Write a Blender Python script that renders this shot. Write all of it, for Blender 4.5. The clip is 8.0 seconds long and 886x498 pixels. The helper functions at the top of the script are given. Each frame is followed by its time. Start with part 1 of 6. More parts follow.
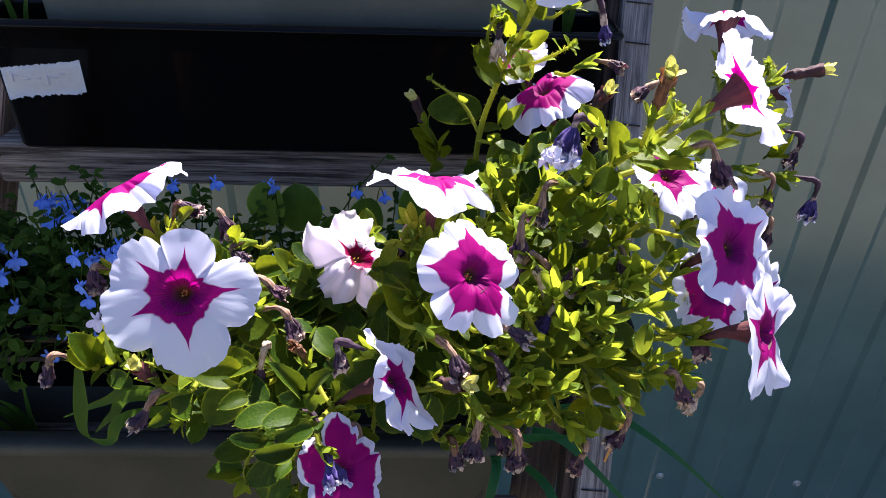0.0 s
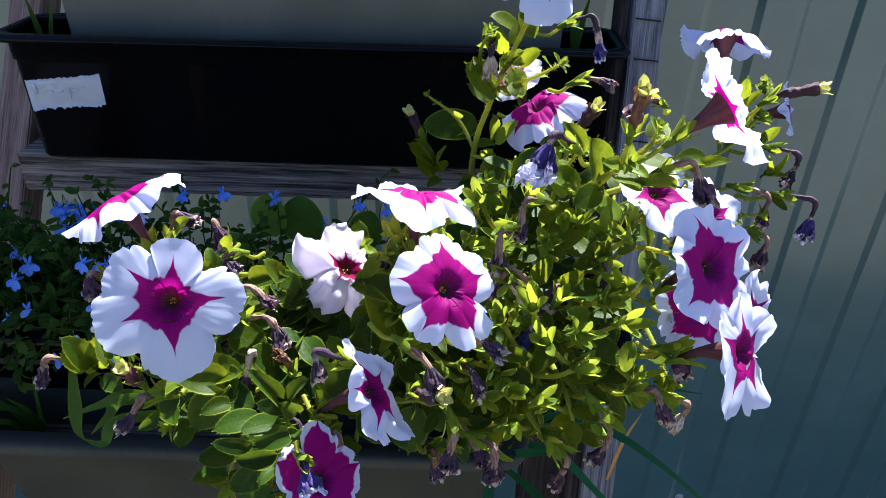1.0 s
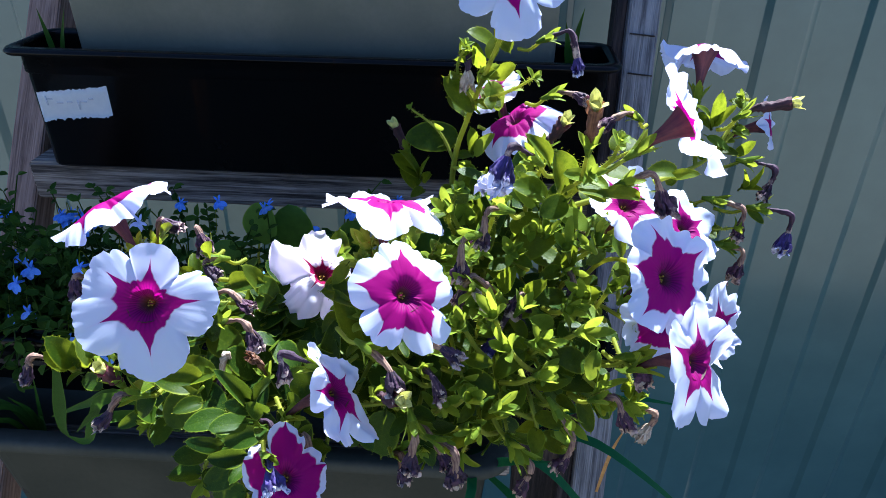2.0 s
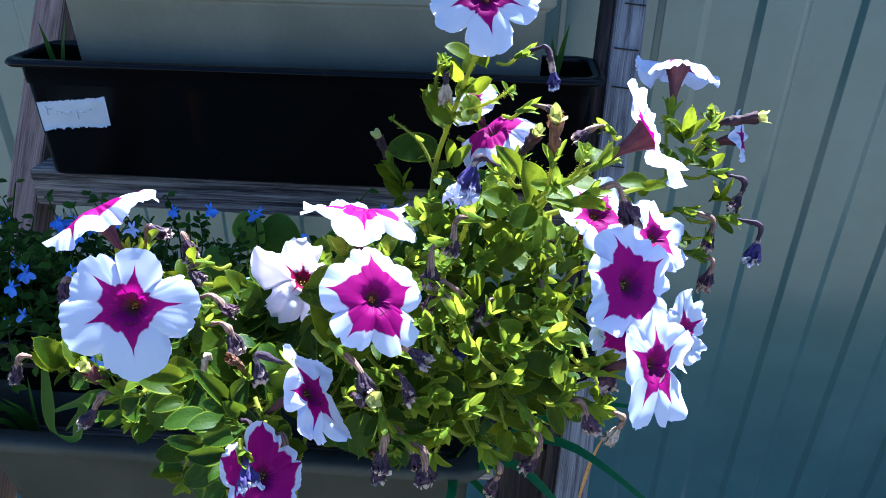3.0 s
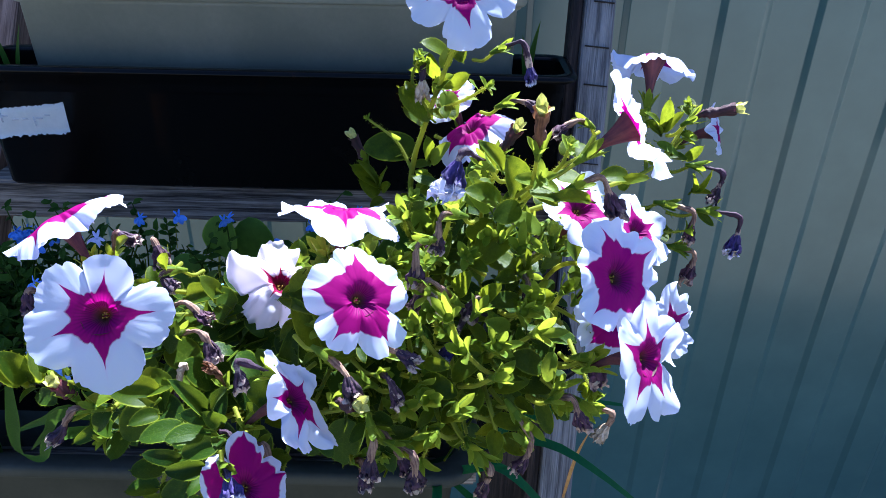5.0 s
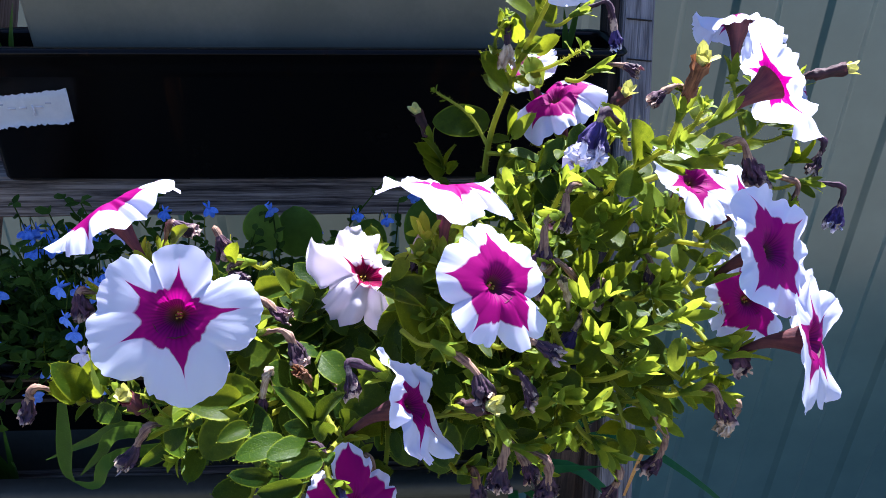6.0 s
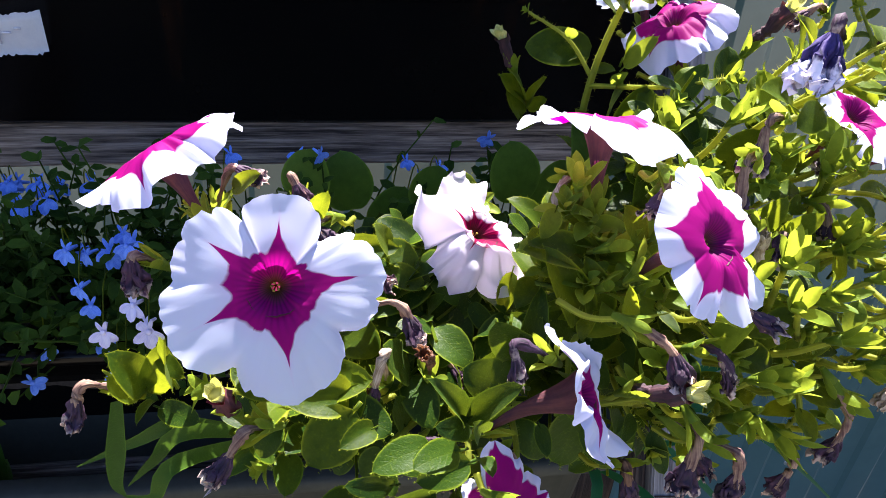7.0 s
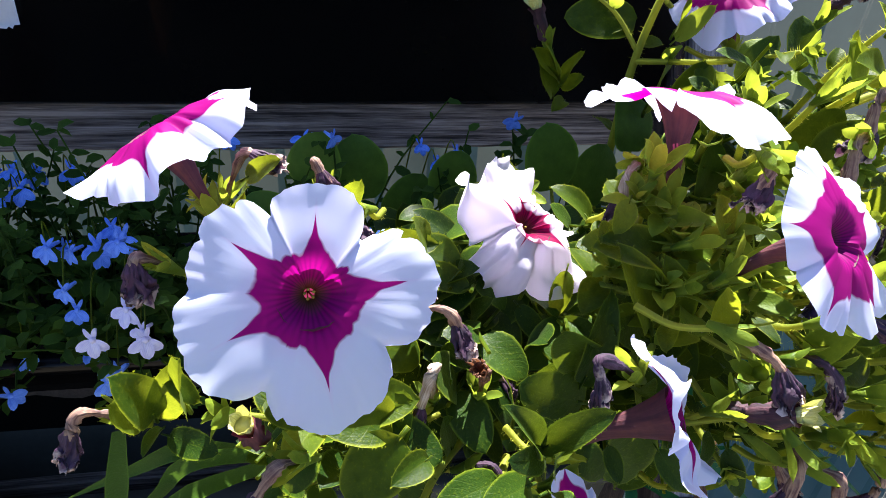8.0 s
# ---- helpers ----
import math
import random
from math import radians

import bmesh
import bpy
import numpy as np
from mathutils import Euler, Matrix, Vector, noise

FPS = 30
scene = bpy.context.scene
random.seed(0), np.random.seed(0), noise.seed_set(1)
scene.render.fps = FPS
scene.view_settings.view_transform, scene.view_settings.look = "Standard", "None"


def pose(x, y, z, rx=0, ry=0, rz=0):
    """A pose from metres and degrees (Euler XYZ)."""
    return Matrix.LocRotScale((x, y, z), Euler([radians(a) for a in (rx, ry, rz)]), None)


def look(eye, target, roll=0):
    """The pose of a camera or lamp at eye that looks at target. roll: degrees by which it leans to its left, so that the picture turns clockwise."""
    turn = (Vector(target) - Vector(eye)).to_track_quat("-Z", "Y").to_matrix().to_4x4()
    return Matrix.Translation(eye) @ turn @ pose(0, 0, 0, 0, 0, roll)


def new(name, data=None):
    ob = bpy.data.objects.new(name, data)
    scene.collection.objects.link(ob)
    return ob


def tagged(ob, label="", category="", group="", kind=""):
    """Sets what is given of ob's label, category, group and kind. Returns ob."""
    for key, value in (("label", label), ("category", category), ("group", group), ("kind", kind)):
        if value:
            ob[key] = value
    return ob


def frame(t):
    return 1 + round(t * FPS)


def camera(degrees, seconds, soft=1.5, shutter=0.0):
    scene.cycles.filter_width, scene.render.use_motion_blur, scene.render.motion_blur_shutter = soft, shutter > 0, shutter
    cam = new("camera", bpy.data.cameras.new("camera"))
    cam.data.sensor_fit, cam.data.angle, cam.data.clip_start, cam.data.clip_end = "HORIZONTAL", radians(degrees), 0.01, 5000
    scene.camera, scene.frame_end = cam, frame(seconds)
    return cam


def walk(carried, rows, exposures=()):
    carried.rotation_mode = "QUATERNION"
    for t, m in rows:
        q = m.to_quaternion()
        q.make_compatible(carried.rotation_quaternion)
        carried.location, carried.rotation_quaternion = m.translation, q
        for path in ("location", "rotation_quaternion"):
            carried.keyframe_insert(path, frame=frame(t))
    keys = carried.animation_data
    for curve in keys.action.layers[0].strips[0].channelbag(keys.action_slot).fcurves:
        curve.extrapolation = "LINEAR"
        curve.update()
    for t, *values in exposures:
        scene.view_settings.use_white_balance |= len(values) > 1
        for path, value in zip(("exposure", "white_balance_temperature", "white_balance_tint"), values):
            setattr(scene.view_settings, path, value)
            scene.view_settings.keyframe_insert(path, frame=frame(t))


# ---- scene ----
cam = camera(64.7, 8.0, 0.5)
METRES, EYE, TILT, LEAN, TURN = 0.43, 1.15, -32.0, -1.6, -1.0
ROWS = [
    (0.0, 0.0, 0.0, 0.0, 0.0, 0.0, -0.0),
    (0.5, 0.0345, -0.0119, 0.0025, 1.19, 0.53, -0.37),
    (1.0, 0.0719, -0.0132, 0.0014, 2.61, 1.04, -1.03),
    (1.5, 0.116, -0.0172, 0.0004, 3.95, 1.5, -1.39),
    (3.0, 0.2127, -0.0717, -0.0092, 5.08, 2.86, -2.19),
    (3.5, 0.2193, -0.0736, -0.0065, 5.12, 3.03, -1.85),
    (4.0, 0.2264, -0.0621, -0.0087, 4.89, 3.58, -1.54),
    (5.5, 0.1003, -0.0233, -0.0392, 0.77, 3.36, 0.29),
    (6.0, -0.0332, 0.0743, -0.0377, -0.7, 3.34, 1.52),
    (6.5, -0.1592, 0.1903, -0.0268, -3.31, 1.32, 2.59),
    (7.0, -0.2608, 0.275, -0.0245, -5.55, -0.52, 2.23),
    (7.5, -0.3064, 0.3485, -0.0105, -6.72, -1.37, 2.26),
    (8.0, -0.3241, 0.3876, -0.0115, -7.59, -1.75, 2.55),
]
walk(cam, [(t, pose(0, 0, EYE, TILT, LEAN, TURN) @ pose(METRES * x, METRES * y, METRES * z, 90 + pitch, roll, yaw)) for t, x, y, z, yaw, pitch, roll in ROWS],
     [(0, 2.45, 5650, 24), (0.5, 2.37, 5250, 19), (1.0, 2.36, 5150, 19), (1.5, 2.37, 4980, 18), (3.0, 2.73, 4600, 12), (4.0, 2.77, 4600, 12), (5.5, 2.47, 4850, 20), (6.0, 2.5, 5100, 23), (6.5, 2.7, 5500, 25), (7.0, 2.76, 5500, 24), (8.0, 2.67, 5350, 21)])

# ---- light ----
SUN = Vector((0.2, 0.52, 0.83)).normalized()
world = bpy.data.worlds.new("sky")
scene.world = world
world.use_nodes = True
wt = world.node_tree
sky = wt.nodes.new("ShaderNodeTexSky")
sky.sky_type, sky.sun_disc = "NISHITA", False
sky.sun_elevation, sky.sun_rotation = math.asin(SUN.z), math.atan2(SUN.x, SUN.y)
wt.links.new(sky.outputs[0], wt.nodes["Background"].inputs[0])
wt.nodes["Background"].inputs[1].default_value = 0.042
sun_lamp = bpy.data.lights.new("sun", "SUN")
sun_lamp.energy, sun_lamp.angle, sun_lamp.color = 5.0, radians(0.5), (1.0, 0.88, 0.67)
sun = new("sun", sun_lamp)
sun.matrix_basis = look(SUN * 5, (0, 0, 0))
GROUND = -0.6


# ---- materials ----
def material(name):
    m = bpy.data.materials.new(name)
    m.use_nodes = True
    t = m.node_tree
    return m, t, t.nodes["Principled BSDF"]


def node(t, kind, **values):
    n = t.nodes.new(kind)
    for key, value in values.items():
        n.inputs[key.replace("_", " ")].default_value = value
    return n


def coords(t, scale=(1, 1, 1), space="Object"):
    c = t.nodes.new("ShaderNodeTexCoord")
    mp = t.nodes.new("ShaderNodeMapping")
    mp.inputs["Scale"].default_value = scale
    t.links.new(c.outputs[space], mp.inputs[0])
    return mp.outputs[0]


def ramp(t, fac, stops):
    r = t.nodes.new("ShaderNodeValToRGB")
    while len(r.color_ramp.elements) < len(stops):
        r.color_ramp.elements.new(0.5)
    for e, (at, colour) in zip(r.color_ramp.elements, stops):
        e.position, e.color = at, (*colour, 1)
    t.links.new(fac, r.inputs[0])
    return r.outputs[0]


def maths(t, op, a, b=None, c=None, clamp=False):
    n = t.nodes.new("ShaderNodeMath")
    n.operation, n.use_clamp = op, clamp
    for i, v in enumerate((a, b, c)):
        if v is None:
            continue
        if isinstance(v, (int, float)):
            n.inputs[i].default_value = v
        else:
            t.links.new(v, n.inputs[i])
    return n.outputs[0]


def mix(t, fac, a, b, blend="MIX"):
    n = t.nodes.new("ShaderNodeMix")
    n.data_type, n.blend_type = "RGBA", blend
    for i, v in ((0, fac), (6, a), (7, b)):
        if isinstance(v, (int, float)):
            n.inputs[i].default_value = v
        elif isinstance(v, tuple):
            n.inputs[i].default_value = (*v, 1)
        else:
            t.links.new(v, n.inputs[i])
    return n.outputs[2]


def noise_tex(t, vec, scale, detail=4.0, rough=0.6):
    n = node(t, "ShaderNodeTexNoise", Scale=scale, Detail=detail, Roughness=rough)
    t.links.new(vec, n.inputs["Vector"])
    return n.outputs["Fac"]


def bump(t, bsdf, height, strength, distance):
    b = node(t, "ShaderNodeBump", Strength=strength, Distance=distance)
    t.links.new(height, b.inputs["Height"])
    t.links.new(b.outputs[0], bsdf.inputs["Normal"])
    return b.outputs[0]


def plastic(name, base, dusty, rough):
    m, t, p = material(name)
    v = coords(t)
    n1, n2 = noise_tex(t, v, 9, 5), noise_tex(t, v, 160, 3)
    t.links.new(ramp(t, maths(t, "ADD", maths(t, "MULTIPLY", n1, 0.75), maths(t, "MULTIPLY", n2, 0.25)), [(0.4, base), (0.75, dusty)]), p.inputs["Base Color"])
    t.links.new(maths(t, "MULTIPLY_ADD", n1, 0.35, rough - 0.17), p.inputs["Roughness"])
    bump(t, p, n2, 0.12, 0.0006)
    return m


def wood(name, dark, mid, light, along):
    """Weathered timber with its grain along one axis."""
    m, t, p = material(name)
    v = coords(t, tuple(4.5 if i == along else 120 for i in range(3)))
    w = coords(t, tuple(9 if i == along else 330 for i in range(3)))
    g, fine, stain = noise_tex(t, v, 1.0, 6, 0.65), noise_tex(t, w, 1.0, 4, 0.7), noise_tex(t, coords(t), 14, 3)
    h = maths(t, "ADD", maths(t, "MULTIPLY", g, 0.55), maths(t, "MULTIPLY", fine, 0.45))
    col = ramp(t, h, [(0.42, dark), (0.5, mid), (0.59, light)])
    t.links.new(mix(t, maths(t, "MULTIPLY", stain, 0.55), col, mid, "MULTIPLY"), p.inputs["Base Color"])
    p.inputs["Roughness"].default_value = 0.85
    bump(t, p, h, 1.0, 0.004)
    return m


def petal(name, reach, spike=0.34, white=(0.72, 0.78, 0.97), purple=(0.33, 0.001, 0.175), thin=2.6, sheer=0.54):
    """White petals with a purple star; the map's u runs round the flower, v from throat to edge."""
    m, t, p = material(name)
    uv = t.nodes.new("ShaderNodeUVMap")
    sep = t.nodes.new("ShaderNodeSeparateXYZ")
    t.links.new(uv.outputs[0], sep.inputs[0])
    u, r = sep.outputs[0], sep.outputs[1]
    lobe = maths(t, "ABSOLUTE", maths(t, "SINE", maths(t, "MULTIPLY", u, 5 * math.pi)))
    arm = maths(t, "POWER", maths(t, "SUBTRACT", 1.0, lobe), thin)
    vein = maths(t, "POWER", maths(t, "SUBTRACT", 1.0, lobe), 14)
    wob = noise_tex(t, coords(t), 45, 2)
    edge = maths(t, "ADD", maths(t, "MULTIPLY_ADD", arm, spike, reach), maths(t, "MULTIPLY_ADD", wob, 0.36, -0.18))
    edge = maths(t, "MULTIPLY_ADD", vein, 0.14, edge)
    seam = maths(t, "POWER", maths(t, "SUBTRACT", 1.0, maths(t, "ABSOLUTE", maths(t, "COSINE", maths(t, "MULTIPLY", u, 5 * math.pi)))), 2.4)
    edge = maths(t, "MULTIPLY_ADD", seam, 0.6 * spike, edge)
    fac = maths(t, "MULTIPLY", maths(t, "SUBTRACT", edge, r), 28, clamp=True)
    halo = maths(t, "MULTIPLY", maths(t, "SUBTRACT", maths(t, "ADD", edge, 0.16), r), 3.0, clamp=True)
    fibre = noise_tex(t, uv_scaled(t, uv, 60, 1.2), 1.0, 3)
    thick = noise_tex(t, coords(t), 35, 3)
    wcol = mix(t, maths(t, "MULTIPLY", fibre, 0.12), white, (0.62, 0.55, 0.74))
    wcol = mix(t, maths(t, "MULTIPLY", halo, 0.34), wcol, (0.8, 0.42, 0.78))
    dark = maths(t, "MULTIPLY", maths(t, "SUBTRACT", 0.3, r), 4.0, clamp=True)
    pcol = mix(t, maths(t, "MULTIPLY", fibre, 0.18), purple, tuple(0.45 * c for c in purple))
    veins = maths(t, "POWER", maths(t, "ABSOLUTE", maths(t, "SINE", maths(t, "MULTIPLY", u, 35 * math.pi))), 3)
    near = maths(t, "MULTIPLY", maths(t, "SUBTRACT", 0.42, r), 2.4, clamp=True)
    pcol = mix(t, maths(t, "MULTIPLY", near, maths(t, "MULTIPLY", veins, 0.8)), pcol, (0.05, 0.004, 0.07))
    pcol = mix(t, maths(t, "MULTIPLY", dark, 0.15), pcol, (0.05, 0.004, 0.05))
    pcol = mix(t, maths(t, "MULTIPLY", maths(t, "SUBTRACT", 0.13, r), 8, clamp=True), pcol, (0.11, 0.075, 0.015))
    col = mix(t, fac, wcol, pcol)
    t.links.new(col, p.inputs["Base Color"])
    p.inputs["Roughness"].default_value = 0.6
    p.inputs["Specular IOR Level"].default_value = 0.15
    bump(t, p, maths(t, "ADD", maths(t, "MULTIPLY", fibre, 0.5), thick), 0.12, 0.001)
    tr = t.nodes.new("ShaderNodeBsdfTranslucent")
    t.links.new(mix(t, 1.0, col, (0.95, 0.9, 1.0), "MULTIPLY"), tr.inputs[0])
    through_it(t, p, tr, sheer)
    return m


def uv_scaled(t, uv, a, b):
    mp = t.nodes.new("ShaderNodeMapping")
    mp.inputs["Scale"].default_value = (a, b, 1)
    t.links.new(uv.outputs[0], mp.inputs[0])
    return mp.outputs[0]


def through_it(t, p, tr, amount):
    s = t.nodes.new("ShaderNodeMixShader")
    s.inputs[0].default_value = amount
    t.links.new(p.outputs[0], s.inputs[1])
    t.links.new(tr.outputs[0], s.inputs[2])
    t.links.new(s.outputs[0], t.nodes["Material Output"].inputs[0])


def leafy(name, low, high, glow, amount=0.45, veins=9.0, rough=0.45):
    """Leaf green with lighter veins, varied leaf by leaf; v runs from base to tip and u across."""
    m, t, p = material(name)
    uv = t.nodes.new("ShaderNodeUVMap")
    sep = t.nodes.new("ShaderNodeSeparateXYZ")
    t.links.new(uv.outputs[0], sep.inputs[0])
    across = maths(t, "ABSOLUTE", maths(t, "SUBTRACT", sep.outputs[0], 0.5))
    side = maths(t, "ABSOLUTE", maths(t, "SINE", maths(t, "MULTIPLY", maths(t, "SUBTRACT", sep.outputs[1], maths(t, "MULTIPLY", across, 0.55)), veins * math.pi)))
    vein = maths(t, "MAXIMUM", maths(t, "POWER", maths(t, "SUBTRACT", 1.0, side), 9), maths(t, "POWER", maths(t, "SUBTRACT", 1.0, maths(t, "MULTIPLY", across, 2.0)), 22))
    info = t.nodes.new("ShaderNodeObjectInfo")
    geo = t.nodes.new("ShaderNodeNewGeometry")
    pick = maths(t, "FRACT", maths(t, "ADD", info.outputs["Random"], geo.outputs["Random Per Island"]))
    patch, grain = noise_tex(t, coords(t), 70, 4), noise_tex(t, coords(t), 900, 2)
    base = mix(t, pick, low, high)
    base = mix(t, maths(t, "MULTIPLY", patch, 0.5), base, tuple(0.5 * c for c in low))
    base = mix(t, maths(t, "MULTIPLY", vein, 0.05), base, glow)
    speck = maths(t, "MULTIPLY", maths(t, "SUBTRACT", grain, 0.56), 6.0, clamp=True)
    base = mix(t, maths(t, "MULTIPLY", speck, 0.14), base, glow)
    # pale edge fuzz, with its backlit shine mixed into the base colour
    rim = maths(t, "MULTIPLY", maths(t, "SUBTRACT", across, 0.43), 14.0, clamp=True)
    base = mix(t, maths(t, "MULTIPLY", rim, 0.4), base, glow)
    t.links.new(base, p.inputs["Base Color"])
    p.inputs["Roughness"].default_value = rough
    p.inputs["Specular IOR Level"].default_value = 0.1
    p.inputs["Sheen Weight"].default_value = 0.04
    p.inputs["Sheen Tint"].default_value = (0.85, 1.0, 0.45, 1)
    bump(t, p, maths(t, "ADD", maths(t, "MULTIPLY_ADD", vein, -0.16, patch), maths(t, "MULTIPLY", grain, 0.6)), 0.35, 0.0012)
    tr = t.nodes.new("ShaderNodeBsdfTranslucent")
    t.links.new(mix(t, maths(t, "ADD", maths(t, "MULTIPLY_ADD", patch, 1.6, -0.45, clamp=True), maths(t, "MULTIPLY", maths(t, "SUBTRACT", 1.0, pick), 0.3), clamp=True), glow, high), tr.inputs[0])
    through_it(t, p, tr, amount)
    return m


def dried(name, dark, light, glow, rim=None, bleach=1.28):
    """Dry petal or tube with streaks along it; rim bleaches the torn end."""
    m, t, p = material(name)
    uv = t.nodes.new("ShaderNodeUVMap")
    streak = noise_tex(t, uv_scaled(t, uv, 14, 1.5), 1.0, 4)
    spot = noise_tex(t, coords(t), 160, 3)
    h = maths(t, "ADD", maths(t, "MULTIPLY", streak, 0.65), maths(t, "MULTIPLY", spot, 0.35))
    col = ramp(t, h, [(0.41, dark), (0.58, light)])
    if rim:
        sep = t.nodes.new("ShaderNodeSeparateXYZ")
        t.links.new(uv.outputs[0], sep.inputs[0])
        worn = maths(t, "MULTIPLY", maths(t, "SUBTRACT", maths(t, "MULTIPLY_ADD", spot, 0.9, sep.outputs[1]), bleach), 6.0, clamp=True)
        col = mix(t, worn, col, rim)
    t.links.new(col, p.inputs["Base Color"])
    p.inputs["Roughness"].default_value = 0.75
    bump(t, p, h, 0.8, 0.0015)
    tr = t.nodes.new("ShaderNodeBsdfTranslucent")
    tr.inputs[0].default_value = (*glow, 1)
    through_it(t, p, tr, 0.2)
    return m


def mottled(name, a, b, scale, rough, strength=0.4, distance=0.004):
    m, t, p = material(name)
    v = coords(t)
    n = maths(t, "ADD", maths(t, "MULTIPLY", noise_tex(t, v, scale, 6), 0.6), maths(t, "MULTIPLY", noise_tex(t, v, scale * 7, 4), 0.4))
    t.links.new(ramp(t, n, [(0.35, a), (0.65, b)]), p.inputs["Base Color"])
    p.inputs["Roughness"].default_value = rough
    bump(t, p, n, strength, distance)
    return m


BLACK = plastic("black_plastic", (0.0015, 0.0015, 0.0018), (0.004, 0.0036, 0.003), 0.22)
BLACK.node_tree.nodes["Principled BSDF"].inputs["Specular IOR Level"].default_value = 0.12
t = BLACK.node_tree
p = t.nodes["Principled BSDF"]
# warm streaks in the base colour stand for reflections of sunlit plants
painted_reflection = maths(t, "MULTIPLY", maths(t, "SUBTRACT", noise_tex(t, coords(t, (26, 26, 5)), 1.0, 3), 0.62), 5.0, clamp=True)
t.links.new(mix(t, painted_reflection, p.inputs["Base Color"].links[0].from_socket, (0.016, 0.0065, 0.003)), p.inputs["Base Color"])
GREY = plastic("grey_plastic", (0.14, 0.15, 0.125), (0.2, 0.205, 0.17), 0.42)
OLIVE = plastic("olive_plastic", (0.035, 0.037, 0.029), (0.062, 0.062, 0.05), 0.55)
OLIVE.node_tree.nodes["Principled BSDF"].inputs["Specular IOR Level"].default_value = 0.07
GREYWOOD = wood("weathered_grey_wood", (0.03, 0.022, 0.017), (0.2, 0.165, 0.135), (0.43, 0.37, 0.31), 0)
POSTWOOD = wood("weathered_post_wood", (0.075, 0.07, 0.072), (0.2, 0.19, 0.19), (0.3, 0.285, 0.28), 2)
BROWNWOOD = wood("brown_wood", (0.13, 0.08, 0.058), (0.25, 0.165, 0.125), (0.34, 0.235, 0.185), 2)
# brown wood with deep shade put into its colour
SHADE_WOOD = wood("shade_toned_brown_wood", (0.012, 0.007, 0.005), (0.045, 0.028, 0.02), (0.085, 0.055, 0.04), 2)
SOIL = mottled("potting_soil", (0.008, 0.006, 0.005), (0.035, 0.026, 0.02), 60, 0.95, 0.9, 0.01)
EARTH = mottled("dry_trodden_earth", (0.105, 0.098, 0.066), (0.22, 0.2, 0.148), 6, 0.95, 0.8, 0.02)
PAINT = mottled("olive_green_painted_steel", (0.038, 0.083, 0.08), (0.06, 0.115, 0.108), 2.2, 0.34, 0.03, 0.001)
PAINT.node_tree.nodes["Principled BSDF"].inputs["Coat Weight"].default_value = 0.7
PAINT.node_tree.nodes["Principled BSDF"].inputs["Coat Roughness"].default_value = 0.16
STEEL = mottled("galvanised_screw", (0.4, 0.4, 0.39), (0.7, 0.7, 0.68), 300, 0.3)
STEEL.node_tree.nodes["Principled BSDF"].inputs["Metallic"].default_value = 0.8
PAPER = mottled("white_label_paper", (0.82, 0.83, 0.84), (0.9, 0.9, 0.9), 90, 0.8, 0.2, 0.0005)
PENCIL = mottled("faded_ink", (0.5, 0.5, 0.56), (0.6, 0.6, 0.65), 90, 0.8)
PETAL = petal("white_petal_with_purple_star", 0.38, 0.2, thin=2.2)
VIOLET = dried("limp_violet_petal", (0.006, 0.003, 0.04), (0.055, 0.032, 0.18), (0.06, 0.03, 0.16), (0.75, 0.72, 0.85), 1.25)
TORN_VIOLET = dried("torn_violet_petal", (0.006, 0.003, 0.04), (0.055, 0.032, 0.18), (0.06, 0.03, 0.16), (0.75, 0.72, 0.85), 1.02)
PALE_TORN = dried("pale_torn_petal", (0.5, 0.48, 0.62), (0.78, 0.77, 0.86), (0.6, 0.55, 0.7))
DARK_TUBE = dried("dark_purple_dry_tube", (0.012, 0.005, 0.01), (0.06, 0.02, 0.028), (0.1, 0.025, 0.03))
BROWN_TUBE = dried("brown_dry_tube", (0.045, 0.018, 0.01), (0.2, 0.1, 0.05), (0.25, 0.1, 0.04))
PETAL_STAR = petal("white_petal_with_broad_purple_star", 0.62, 0.14)
PETAL_WIDE = petal("purple_petal_with_white_edge", 0.84, 0.08)
PETAL_PALE = petal("white_petal_with_small_red_star", 0.22, 0.1, (0.93, 0.9, 0.95), (0.42, 0.006, 0.09), 2.6, 0.66)
TUBE = dried("purple_flower_tube", (0.028, 0.005, 0.014), (0.1, 0.026, 0.026), (0.3, 0.035, 0.1))
WILT = dried("wilted_purple_petal", (0.006, 0.002, 0.01), (0.055, 0.022, 0.05), (0.1, 0.03, 0.07), (0.55, 0.42, 0.34))
WILT_TUBE = dried("dried_brown_tube", (0.06, 0.025, 0.03), (0.34, 0.22, 0.14), (0.35, 0.18, 0.08))
HUSK = dried("bleached_dry_petal", (0.25, 0.17, 0.1), (0.6, 0.5, 0.38), (0.45, 0.35, 0.2))
DARKWILT = dried("rotted_dark_petal", (0.008, 0.003, 0.01), (0.085, 0.03, 0.06), (0.1, 0.03, 0.05), (0.5, 0.36, 0.26))
YELLOW = dried("yellow_green_sepal", (0.35, 0.34, 0.06), (0.7, 0.68, 0.25), (0.6, 0.6, 0.1))
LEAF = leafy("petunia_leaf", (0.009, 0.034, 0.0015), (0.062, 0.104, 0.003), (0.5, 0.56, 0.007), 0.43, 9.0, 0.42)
# darker, denser copy of LEAF that puts shade into the colour
SHADE_LEAF = leafy("shade_toned_petunia_leaf", (0.006, 0.024, 0.0015), (0.032, 0.07, 0.003), (0.28, 0.36, 0.006), 0.22, 9.0, 0.42)
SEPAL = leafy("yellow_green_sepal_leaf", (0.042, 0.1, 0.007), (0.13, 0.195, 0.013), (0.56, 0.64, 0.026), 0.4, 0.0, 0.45)
